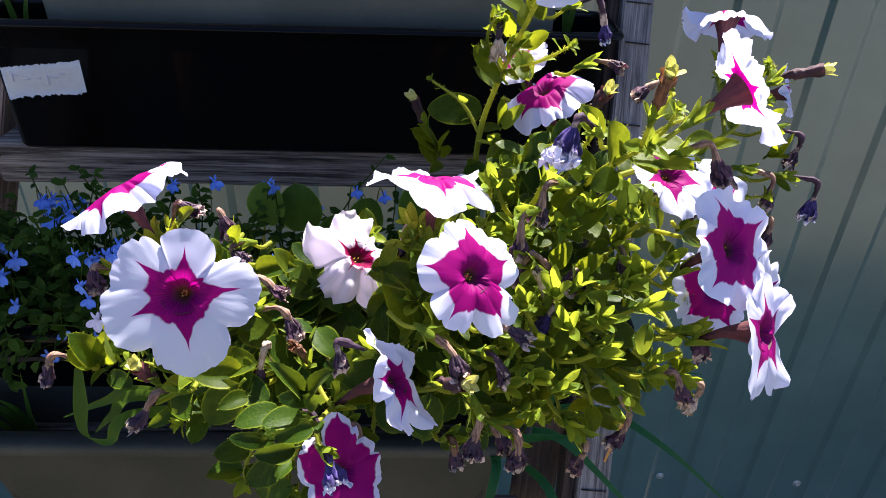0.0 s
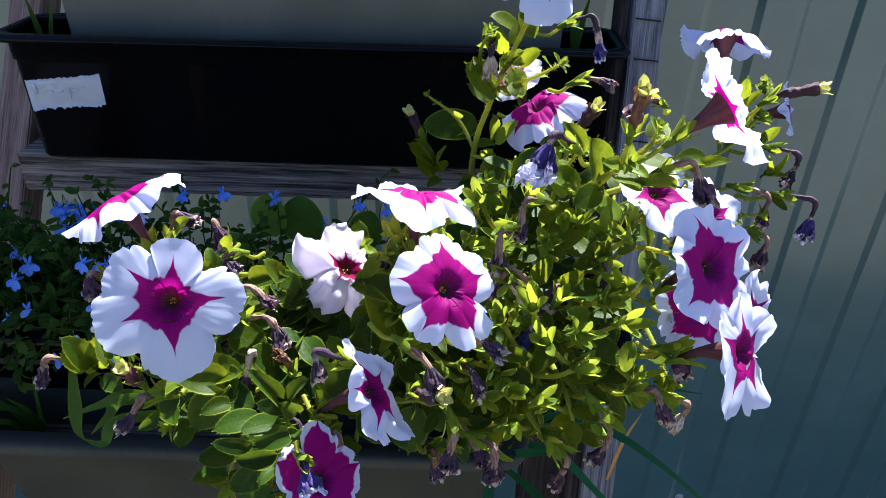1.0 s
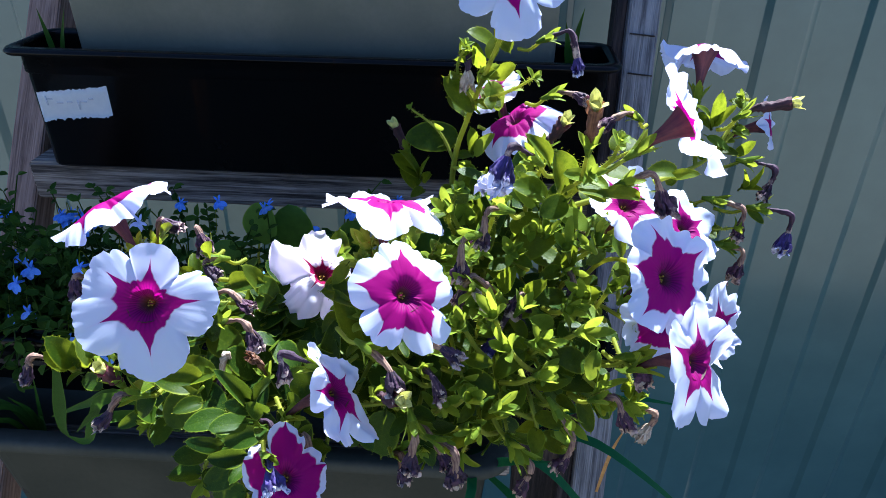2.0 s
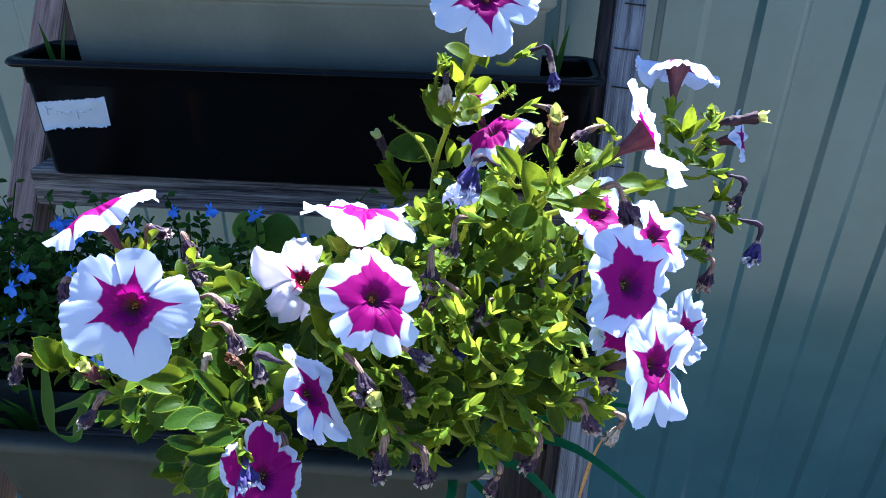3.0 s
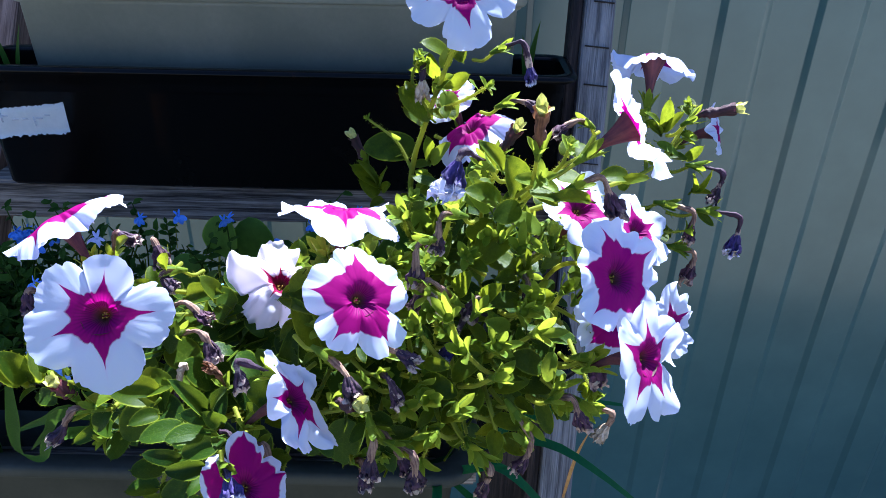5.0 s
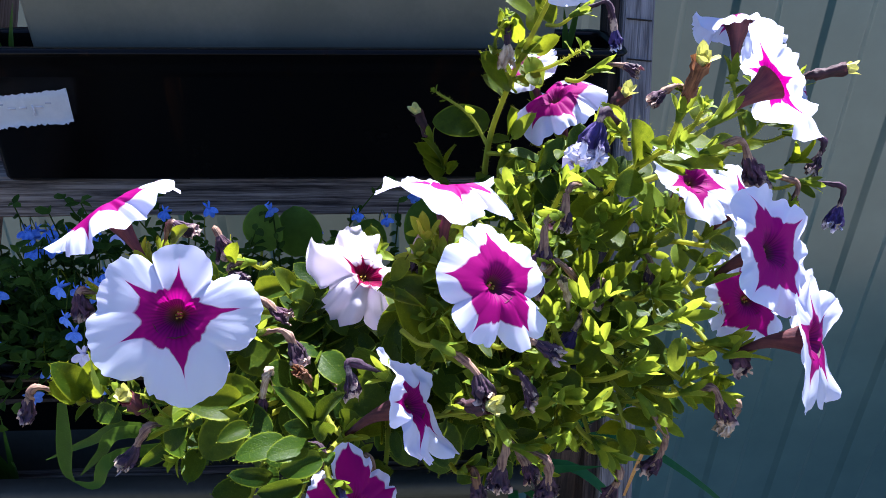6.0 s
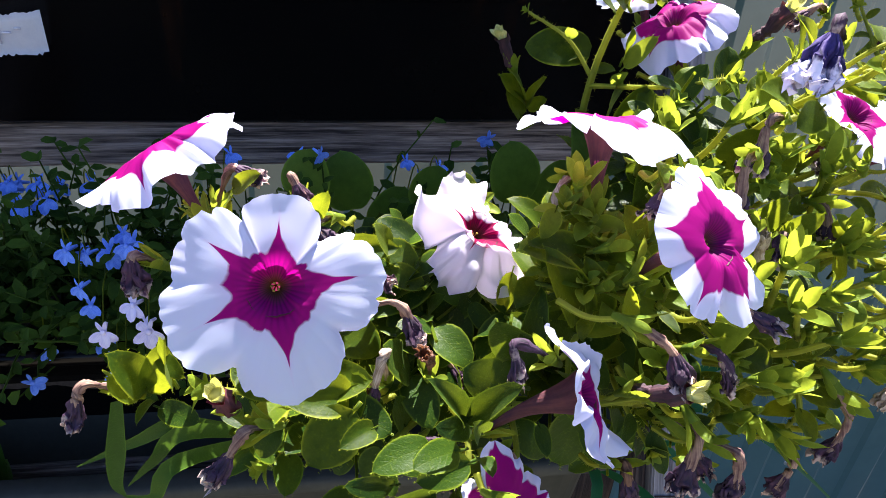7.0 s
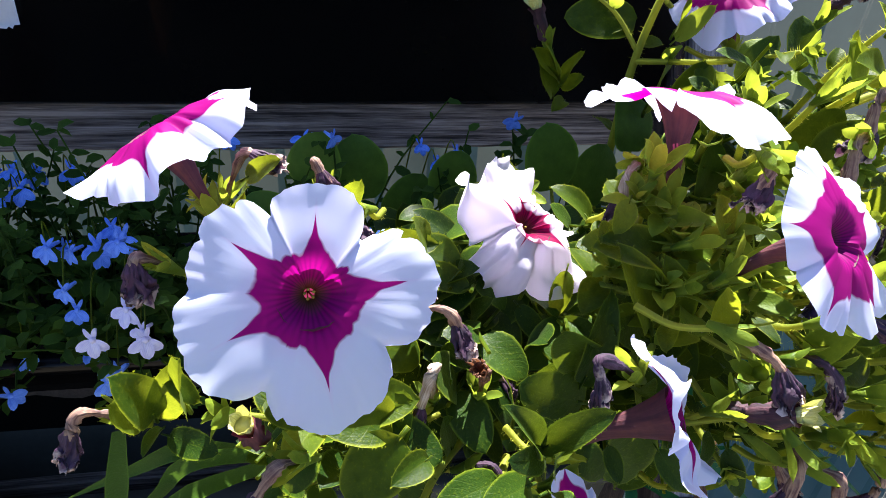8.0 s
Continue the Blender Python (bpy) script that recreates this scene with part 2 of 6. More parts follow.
BROAD = leafy("broad_leaf", (0.04, 0.095, 0.012), (0.07, 0.14, 0.016), (0.2, 0.36, 0.03), 0.38)
STEM = leafy("hairy_green_stem", (0.16, 0.2, 0.018), (0.3, 0.33, 0.03), (0.78, 0.76, 0.05), 0.38, 3.0, 0.5)
SMALL_LEAF = leafy("lobelia_leaf", (0.008, 0.026, 0.003), (0.035, 0.075, 0.008), (0.1, 0.2, 0.012), 0.25, 9.0, 0.7)
SMALL_LEAF.node_tree.nodes["Principled BSDF"].inputs["Specular IOR Level"].default_value = 0.06
GRASS = leafy("grass_blade", (0.02, 0.056, 0.006), (0.045, 0.095, 0.009), (0.12, 0.22, 0.012), 0.25, 0.0)
DEEP_GRASS = leafy("shaded_grass_blade", (0.012, 0.075, 0.025), (0.02, 0.1, 0.035), (0.05, 0.2, 0.05), 0.3, 0.0)
STRAW = dried("dry_straw", (0.35, 0.16, 0.04), (0.55, 0.33, 0.1), (0.4, 0.2, 0.05))
BLUE = dried("blue_lobelia_petal", (0.06, 0.15, 0.66), (0.18, 0.34, 0.88), (0.12, 0.26, 0.8))
LILAC = dried("lilac_lobelia_petal", (0.5, 0.5, 0.8), (0.72, 0.72, 0.9), (0.4, 0.4, 0.8))
POLLEN = mottled("pollen_yellow", (0.3, 0.19, 0.01), (0.42, 0.29, 0.03), 400, 0.8)


# ---- building helpers ----
def mesh(name, bm, mat, smooth=True):
    data = bpy.data.meshes.new(name)
    if smooth:
        for fc in bm.faces:
            fc.smooth = True
    bm.normal_update()
    bm.to_mesh(data)
    bm.free()
    data.materials.append(mat)
    return data


def thing(name, place, label, category, group="", kind=""):
    ob = new(name)
    ob.location = place
    ob.empty_display_size = 0.05
    return tagged(ob, label, category, group, kind)


def part(name, bm, mat, parent, label="", at=None, smooth=True):
    """Links a bmesh (or mesh data) as one mesh under parent; at is its pose in the world, or under a part its pose in that part."""
    data = bm if isinstance(bm, bpy.types.Mesh) else mesh(name, bm, mat, smooth)
    ob = new(name, data)
    ob.parent = parent
    if parent.type == "EMPTY":
        ob.matrix_parent_inverse = Matrix.Translation(-parent.location)
    if at is not None:
        ob.matrix_basis = at
    return tagged(ob, label)


def solid(name, bm, mat, label, category, kind="", smooth=False):
    return tagged(new(name, mesh(name, bm, mat, smooth)), label, category, "", kind)


def block(bm, x0, x1, y0, y1, z0, z1, bevel=0.003):
    made = bmesh.ops.create_cube(bm, size=1, matrix=Matrix.LocRotScale(((x0 + x1) / 2, (y0 + y1) / 2, (z0 + z1) / 2), None, (x1 - x0, y1 - y0, z1 - z0)))
    if bevel:
        edges = {e for v in made["verts"] for e in v.link_edges}
        bmesh.ops.bevel(bm, geom=list(edges), offset=bevel, segments=2, affect="EDGES")
    return bm


def curve_points(ctrl, n):
    """A smooth line through the control points."""
    c = [Vector(p) for p in ctrl]
    c = [c[0] * 2 - c[1]] + c + [c[-1] * 2 - c[-2]]
    out = []
    segs = len(c) - 3
    for k in range(n):
        f = k / (n - 1) * segs
        i = min(int(f), segs - 1)
        u = f - i
        a, b, d, e = c[i:i + 4]
        out.append(0.5 * (2 * b + (d - a) * u + (2 * a - 5 * b + 4 * d - e) * u * u + (3 * b - a - 3 * d + e) * u ** 3))
    return out


def tube(bm, pts, radii, sides=7, cap=True, wave=0.0):
    """A tapered tube along points, with a map that runs round and along."""
    uv = bm.loops.layers.uv.verify()
    rings = []
    side = Vector((0.3, 0.2, 1))
    for k, p in enumerate(pts):
        d = (pts[min(k + 1, len(pts) - 1)] - pts[max(k - 1, 0)]).normalized()
        a = d.cross(side)
        if a.length < 1e-4:
            a = d.cross(Vector((1, 0, 0)))
        a.normalize()
        b = d.cross(a)
        r = radii(k / (len(pts) - 1)) if callable(radii) else radii[0] + (radii[1] - radii[0]) * k / (len(pts) - 1)
        ring = []
        for s in range(sides):
            w = 2 * math.pi * s / sides
            rr = r * (1 + (wave * random.uniform(-1, 1) if wave else 0))
            ring.append(bm.verts.new(p + (a * math.cos(w) + b * math.sin(w)) * rr))
        rings.append(ring)
    for k in range(len(rings) - 1):
        for s in range(sides):
            f = bm.faces.new((rings[k][s], rings[k][(s + 1) % sides], rings[k + 1][(s + 1) % sides], rings[k + 1][s]))
            for lp, (i, j) in zip(f.loops, ((s, k), (s + 1, k), (s + 1, k + 1), (s, k + 1))):
                lp[uv].uv = (i / sides, j / (len(rings) - 1))
    if cap:
        bm.faces.new(rings[0][::-1])
        bm.faces.new(rings[-1])
    return bm


def hairs(bm, pts, radius, count, length):
    """Fine hairs that stand off a stem."""
    for _ in range(count):
        k = random.randrange(len(pts) - 1)
        p = pts[k].lerp(pts[k + 1], random.random())
        d = (pts[k + 1] - pts[k]).normalized()
        v = Vector([random.gauss(0, 1) for _ in range(3)])
        v = (v - d * v.dot(d)).normalized()
        w = d * 0.00012
        q = p + v * radius * 0.8
        tip = p + v * (radius + length * random.uniform(0.6, 1.2)) + d * random.uniform(-0.3, 0.3) * length
        bm.faces.new([bm.verts.new(x) for x in (q - w, q + w, tip)])


def blade_grid(bm, length, width, shape, rows=8, fold=0.25, arch=0.3, twist=0.0, curl=0.0, m=None):
    """A leaf surface along +y, with its face up; shape(v) is the half width from base to tip."""
    uv = bm.loops.layers.uv.verify()
    grid = []
    for i in range(rows + 1):
        v = 0.5 * i / rows + 0.25 * (1 - math.cos(math.pi * i / rows))
        hw = max(shape(v), 0.012) * width / 2
        an = arch * v
        y = length * (math.sin(an) / arch if abs(arch) > 1e-3 else v)
        z = -length * ((1 - math.cos(an)) / arch if abs(arch) > 1e-3 else 0)
        line = []
        for j in range(5):
            u = (j - 2) / 2
            co = Vector((u * hw, y, z + abs(u) * hw * fold - curl * u * u * hw + 0.02 * length * math.sin(9 * v + 2 * u) * abs(u)))
            co = Matrix.Rotation(twist * v, 3, "Y") @ co
            line.append(bm.verts.new(m @ co if m else co))
        grid.append(line)
    for i in range(rows):
        for j in range(4):
            f = bm.faces.new((grid[i][j], grid[i][j + 1], grid[i + 1][j + 1], grid[i + 1][j]))
            for lp, (a, b) in zip(f.loops, ((j, i), (j + 1, i), (j + 1, i + 1), (j, i + 1))):
                lp[uv].uv = (a / 4, b / rows)
    return bm


def ovate(v):
    return math.sin(math.pi * min(1, v ** 0.85)) ** 0.52


def strap(v):
    return (0.55 + 0.45 * min(1, v * 3)) * (1 - max(0, v - 0.45) / 0.55) ** 0.8


def round_leaf(v):
    return math.sin(math.pi * (0.04 + 0.96 * v) ** 0.9) ** 0.5


def aim(place, forward, up, scale=1.0):
    """A pose whose y axis runs along forward and whose z axis leans to up."""
    y = Vector(forward).normalized()
    x = y.cross(Vector(up))
    if x.length < 1e-4:
        x = y.cross(Vector((0.3, 1, 0.2)))
    x.normalize()
    z = x.cross(y)
    r = Matrix((x, y, z)).transposed().to_4x4()
    return Matrix.Translation(place) @ r @ Matrix.Scale(scale, 4)


def facing(place, normal, roll=0.0, scale=1.0):
    """A pose whose z axis runs along normal."""
    z = Vector(normal).normalized()
    x = Vector((0, 0, 1)).cross(z)
    x = x.normalized() if x.length > 1e-3 else Vector((1, 0, 0))
    y = z.cross(x)
    return Matrix.Translation(place) @ Matrix((x, y, z)).transposed().to_4x4() @ Matrix.Rotation(roll, 4, "Z") @ Matrix.Scale(scale, 4)


# ---- ground and fence ----
bm = bmesh.new()
bmesh.ops.create_grid(bm, x_segments=60, y_segments=60, size=60)
for v in bm.verts:
    v.co = (v.co.x * abs(v.co.x) / 1.0, v.co.y * abs(v.co.y) / 1.0, GROUND + 0.02 * noise.noise(v.co * 0.7))
solid("ground", bm, EARTH, "pale dry trodden earth in front of the fence", "ground", "structure", True)

FENCE_Y, FENCE_TOP = 1.2, 2.03


def fence_sheet(x0, waves):
    """One corrugated sheet: flat pans and raised ribs with sloping sides."""
    bm = bmesh.new()
    profile = []
    for k in range(waves):
        b = x0 + 0.16 * k
        profile += [(b, 0.0), (b + 0.0012, -0.0006), (b + 0.0098, -0.0084), (b + 0.011, -0.009), (b + 0.071, -0.009), (b + 0.0725, -0.0086), (b + 0.0855, -0.0004), (b + 0.087, 0.0)]
    profile.append((x0 + 0.16 * waves, 0.0))
    levels = [GROUND + 0.04 + (FENCE_TOP - GROUND - 0.04) * i / 24 for i in range(25)]
    def layer(back):
        return [[bm.verts.new((x, FENCE_Y + y + back + 0.0012 * noise.noise(Vector((x * 3, z * 2.5, 4))), z)) for x, y in profile] for z in levels]

    front, rear = layer(0.0), layer(0.0012)
    n = len(profile)
    for k in range(len(levels) - 1):
        for i in range(n - 1):
            bm.faces.new((front[k][i], front[k][i + 1], front[k + 1][i + 1], front[k + 1][i]))
            bm.faces.new((rear[k][i], rear[k + 1][i], rear[k + 1][i + 1], rear[k][i + 1]))
        bm.faces.new((front[k][0], front[k + 1][0], rear[k + 1][0], rear[k][0]))
        bm.faces.new((front[k][-1], rear[k][-1], rear[k + 1][-1], front[k + 1][-1]))
    for i in range(n - 1):
        bm.faces.new((front[-1][i], front[-1][i + 1], rear[-1][i + 1], rear[-1][i]))
        bm.faces.new((front[0][i], rear[0][i], rear[0][i + 1], front[0][i + 1]))
    return bm


fence = thing("fence", (0, FENCE_Y, GROUND), "olive green corrugated steel fence behind the shelf", "fence", "", "structure")
for x0 in (-3.806, -2.686, -1.566, -0.446, 0.674, 1.794, 2.914):
    part("sheet", fence_sheet(x0, 7), PAINT, fence, "", None, False)
bm = bmesh.new()
block(bm, -3.8, 4.0, FENCE_Y + 0.014, FENCE_Y + 0.05, -0.31, -0.27, 0.002)
part("rail", bm, PAINT, fence)
bm = bmesh.new()
block(bm, -3.8, 4.0, FENCE_Y + 0.014, FENCE_Y + 0.05, 1.30, 1.34, 0.002)
part("rail", bm, PAINT, fence)


def screw_mesh():
    bm = bmesh.new()
    bmesh.ops.create_cone(bm, cap_ends=True, segments=20, radius1=0.0105, radius2=0.0098, depth=0.0015, matrix=Matrix.Translation((0, 0, 0.0007)))
    bmesh.ops.create_cone(bm, cap_ends=True, segments=6, radius1=0.006, radius2=0.0055, depth=0.005, matrix=Matrix.Translation((0, 0, 0.004)))
    return mesh("screw", bm, STEEL, False)


screw = screw_mesh()
for sx, sz in ((0.615, -0.274), (0.979, -0.30), (0.30, -0.285), (1.30, -0.29), (0.615, 1.32), (-0.02, -0.29)):
    part("screw", screw, STEEL, fence, "", facing((sx, FENCE_Y - 0.0005, sz), (0, -1, 0)))


# ---- planters, posts and planks ----
def rounded(x0, x1, y0, y1, r, z, n=5):
    out = []
    for cx, cy, a0 in ((x1 - r, y1 - r, 0), (x0 + r, y1 - r, 90), (x0 + r, y0 + r, 180), (x1 - r, y0 + r, 270)):
        for k in range(n + 1):
            a = radians(a0 + 90 * k / n)
            out.append(Vector((cx + r * math.cos(a), cy + r * math.sin(a), z)))
    return out


def loft(bm, rings, close_first=True, close_last=True):
    made = [[bm.verts.new(p) for p in ring] for ring in rings]
    for a, b in zip(made, made[1:]):
        for i in range(len(a)):
            bm.faces.new((a[i], a[(i + 1) % len(a)], b[(i + 1) % len(b)], b[i]))
    if close_first:
        bm.faces.new(made[0][::-1])
    if close_last:
        bm.faces.new(made[-1])
    return bm


def planter(x0, x1, y0, y1, z0, z1, taper, mat, label, lip=0.012, band=0.03, lip_h=0.008, wall=0.004, r=0.03, inset=0.003, side=0.8):
    """A window box: tapered body, a step below the rim, a turned-out lip and a hollow inside. x0..z1 is the outside of the lip."""
    def ring(d, z, rr=None):
        e = min(d, lip) + max(0, d - lip) * side
        return rounded(x0 + e, x1 - e, y0 + d, y1 - d, max((rr or r) - d * 0.3, 0.006), z)
    h = z1 - z0
    body = [ring(lip + taper, z0), ring(lip + taper - 0.004, z0 + 0.004), ring(lip + inset + (taper - inset) * band / h, z1 - band - 0.003),
            ring(lip + inset * 0.3, z1 - band), ring(lip + 0.001, z1 - lip_h - 0.002), ring(lip * 0.5, z1 - lip_h - 0.001)]
    lip_rings = [ring(0.002, z1 - lip_h), ring(0.0, z1 - lip_h + 0.003), ring(0.0, z1 - 0.004), ring(0.002, z1 - 0.001), ring(0.005, z1),
                 ring(lip + wall, z1 - 0.001), ring(lip + wall + 0.002, z1 - 0.004)]
    inside = [ring(lip + wall + 0.003, z1 - 0.03), ring(lip + taper + wall, z0 + 0.006)]
    box = thing("planter_box", ((x0 + x1) / 2, (y0 + y1) / 2, z0), label, "planter")
    part("body", loft(bmesh.new(), body + lip_rings[:1], True, False), mat, box)
    part("rim", loft(bmesh.new(), lip_rings, False, False), mat, box)
    part("inner_wall", loft(bmesh.new(), lip_rings[-1:] + inside, False, True), mat, box)
    return box


def soil_bed(x0, x1, y0, y1, z, label):
    bm = bmesh.new()
    bmesh.ops.create_grid(bm, x_segments=70, y_segments=14, size=0.5)
    for v in bm.verts:
        x, y = x0 + (v.co.x + 0.5) * (x1 - x0), y0 + (v.co.y + 0.5) * (y1 - y0)
        v.co = (x, y, z + 0.006 * noise.noise(Vector((x * 30, y * 30, 1))) + 0.003 * noise.noise(Vector((x * 110, y * 110, 3))))
    ext = bmesh.ops.extrude_face_region(bm, geom=bm.faces[:])
    for v in ext["geom"]:
        if isinstance(v, bmesh.types.BMVert):
            v.co.z -= 0.03
    return solid("soil", bm, SOIL, label, "soil", "stuff", True)


planter(-0.484, 0.214, 0.738, 0.852, 0.805, 0.956, 0.015, BLACK, "long black plastic window box with paper label on plank", 0.012, 0.03, 0.008, 0.004, 0.02, 0.004, 0.15)
soil_bed(-0.452, 0.184, 0.768, 0.824, 0.9, "dark dry potting soil inside the upper black box")
planter(-0.432, 0.156, 0.784, 0.915, 0.905, 1.095, 0.012, GREY, "dull grey plastic window box standing behind the black one", 0.006, 0.078, 0.074, 0.003, 0.012, 0.001)
planter(-0.56, 0.205, 0.500, 0.655, 0.60, 0.739, 0.03, BLACK, "black plastic window box filled with lobelia and petunias", 0.018, 0.032, 0.012)
soil_bed(-0.515, 0.165, 0.53, 0.625, 0.712, "dark soil under the flowers in the middle box")
planter(-0.455, 0.108, 0.443, 0.560, 0.455, 0.658, 0.03, OLIVE, "olive grey plastic trough, nearly empty, below the flowers", 0.016, 0.03, 0.014, 0.004, 0.035)
soil_bed(-0.41, 0.065, 0.475, 0.53, 0.58, "dark soil low in the grey trough")


def board(name, x0, x1, y0, y1, z0, z1, mat, label, category, wobble=0.0012):
    """A sawn board with worn edges."""
    bm = bmesh.new()
    block(bm, x0, x1, y0, y1, z0, z1, 0.003)
    long_axis = max(range(3), key=lambda i: (x1 - x0, y1 - y0, z1 - z0)[i])
    edges = [e for e in bm.edges if abs((e.verts[0].co - e.verts[1].co)[long_axis]) > 0.1]
    bmesh.ops.subdivide_edges(bm, edges=edges, cuts=40, use_grid_fill=True)
    for v in bm.verts:
        v.co += noise.noise_vector(v.co * 23) * wobble + noise.noise_vector(v.co * 4) * wobble
    return solid(name, bm, mat, label, category)


board("shelf_plank", -0.512, 0.262, 0.775, 0.868, 0.753, 0.803, GREYWOOD, "weathered grey wooden plank that carries the black box", "plank")
board("shelf_plank", -0.57, 0.11, 0.525, 0.66, 0.56, 0.597, GREYWOOD, "weathered grey wooden plank under the middle box", "plank")
board("shelf_plank", -0.47, 0.12, 0.45, 0.56, 0.415, 0.452, GREYWOOD, "weathered grey wooden plank under the grey trough", "plank")
board("side_board", 0.118, 0.172, 0.585, 0.605, 0.2, 0.556, SHADE_WOOD, "short brown board beside the grey trough, coloured dark for deep shade", "board")


def leaning_rail(at, lean, width, depth, mat, label):
    """A sawn rail that leans back from the ground, with its grain along its length; at is a point on its front at z 0.75."""
    bm = bmesh.new()
    d = Vector((lean[0], lean[1], 1))
    block(bm, -width / 2, width / 2, 0, depth, -(0.75 - GROUND) * d.length, 0.52 * d.length, 0.002)
    edges = [e for e in bm.edges if abs((e.verts[0].co - e.verts[1].co).z) > 0.1]
    bmesh.ops.subdivide_edges(bm, edges=edges, cuts=40, use_grid_fill=True)
    for v in bm.verts:
        v.co += noise.noise_vector(v.co * 23) * 0.0008 + noise.noise_vector(v.co * 4) * 0.0008
    ob = solid("leaning_rail", bm, mat, label, "rail")
    ob.location = at
    ob.rotation_mode = "QUATERNION"
    ob.rotation_quaternion = Vector((0, 0, 1)).rotation_difference(d)
    return ob


leaning_rail((-0.556, 0.808, 0.75), (0, 0.749), 0.045, 0.045, BROWNWOOD, "brown wooden side rail of the shelf, leaning back")
rail = leaning_rail((0.2245, 0.69, 0.75), (0.1, 0.65), 0.036, 0.04, POSTWOOD, "weathered grey wooden side rail with saw marks, leaning back")
# extra strip in place of the grey rail's own shaded side face
leaning_rail((0.1995, 0.705, 0.75), (0.1, 0.65), 0.0135, 0.036, SHADE_WOOD, "added dark brown strip standing for the grey side rail's side face in shade")
for k, l in enumerate((0.416, 0.366, 0.318, 0.262, 0.215, 0.12, 0.03, -0.06, -0.17, -0.3)):
    bm = bmesh.new()
    block(bm, -0.015 + 0.003 * (k % 3), 0.016 - 0.002 * (k % 2), -0.0022, -0.0006, l - 0.0007, l + 0.0006, 0)
    part("saw_mark", bm, SOIL, rail)


def paper_label():
    """A torn paper label with faded writing, stuck flat on the sloping front of the box."""
    tag = thing("paper_label", (-0.415, 0.758, 0.888), "torn white paper label with faded writing on the black box", "label")
    bm = bmesh.new()
    top, bottom = [], []
    for k in range(41):
        u = k / 40
        x = -0.459 + 0.087 * u
        top.append(Vector((x, 0.7545, 0.9025 + 0.0095 * u + 0.0012 * random.uniform(-1, 1))))
        bottom.append(Vector((x - 0.002, 0.7582, 0.865 + 0.0095 * u ** 0.6 + 0.0022 * random.uniform(-1, 0.7))))
    rows = []
    for k in range(6):
        rows.append([bm.verts.new(a.lerp(b, k / 5) + Vector((0, -0.0025 - 0.0005 * math.sin(7 * a.x * 20), 0))) for a, b in zip(top, bottom)])
    for a, b in zip(rows, rows[1:]):
        for i in range(40):
            bm.faces.new((a[i], a[i + 1], b[i + 1], b[i]))
    bmesh.ops.solidify(bm, geom=bm.faces[:], thickness=0.0006)
    part("paper", bm, PAPER, tag)
    for x, z, w, h in ((-0.449, 0.893, 0.002, 0.012), (-0.444, 0.895, 0.006, 0.0016), (-0.433, 0.891, 0.008, 0.002), (-0.421, 0.892, 0.007, 0.002), (-0.411, 0.889, 0.0015, 0.012), (-0.404, 0.893, 0.008, 0.002), (-0.394, 0.897, 0.006, 0.0018)):
        bm = bmesh.new()
        block(bm, x - w / 2, x + w / 2, 0.7512, 0.7519, z - h / 2, z + h / 2, 0)
        for v in bm.verts:
            v.co.y += (0.9 - v.co.z) * 0.1
        part("ink_mark", bm, PENCIL, tag)


paper_label()


# ---- petunia ----
PLANT = thing("petunia", (0.05, 0.56, 0.712), "sprawling petunia with white and purple star flowers and many wilted blooms", "flower plant")


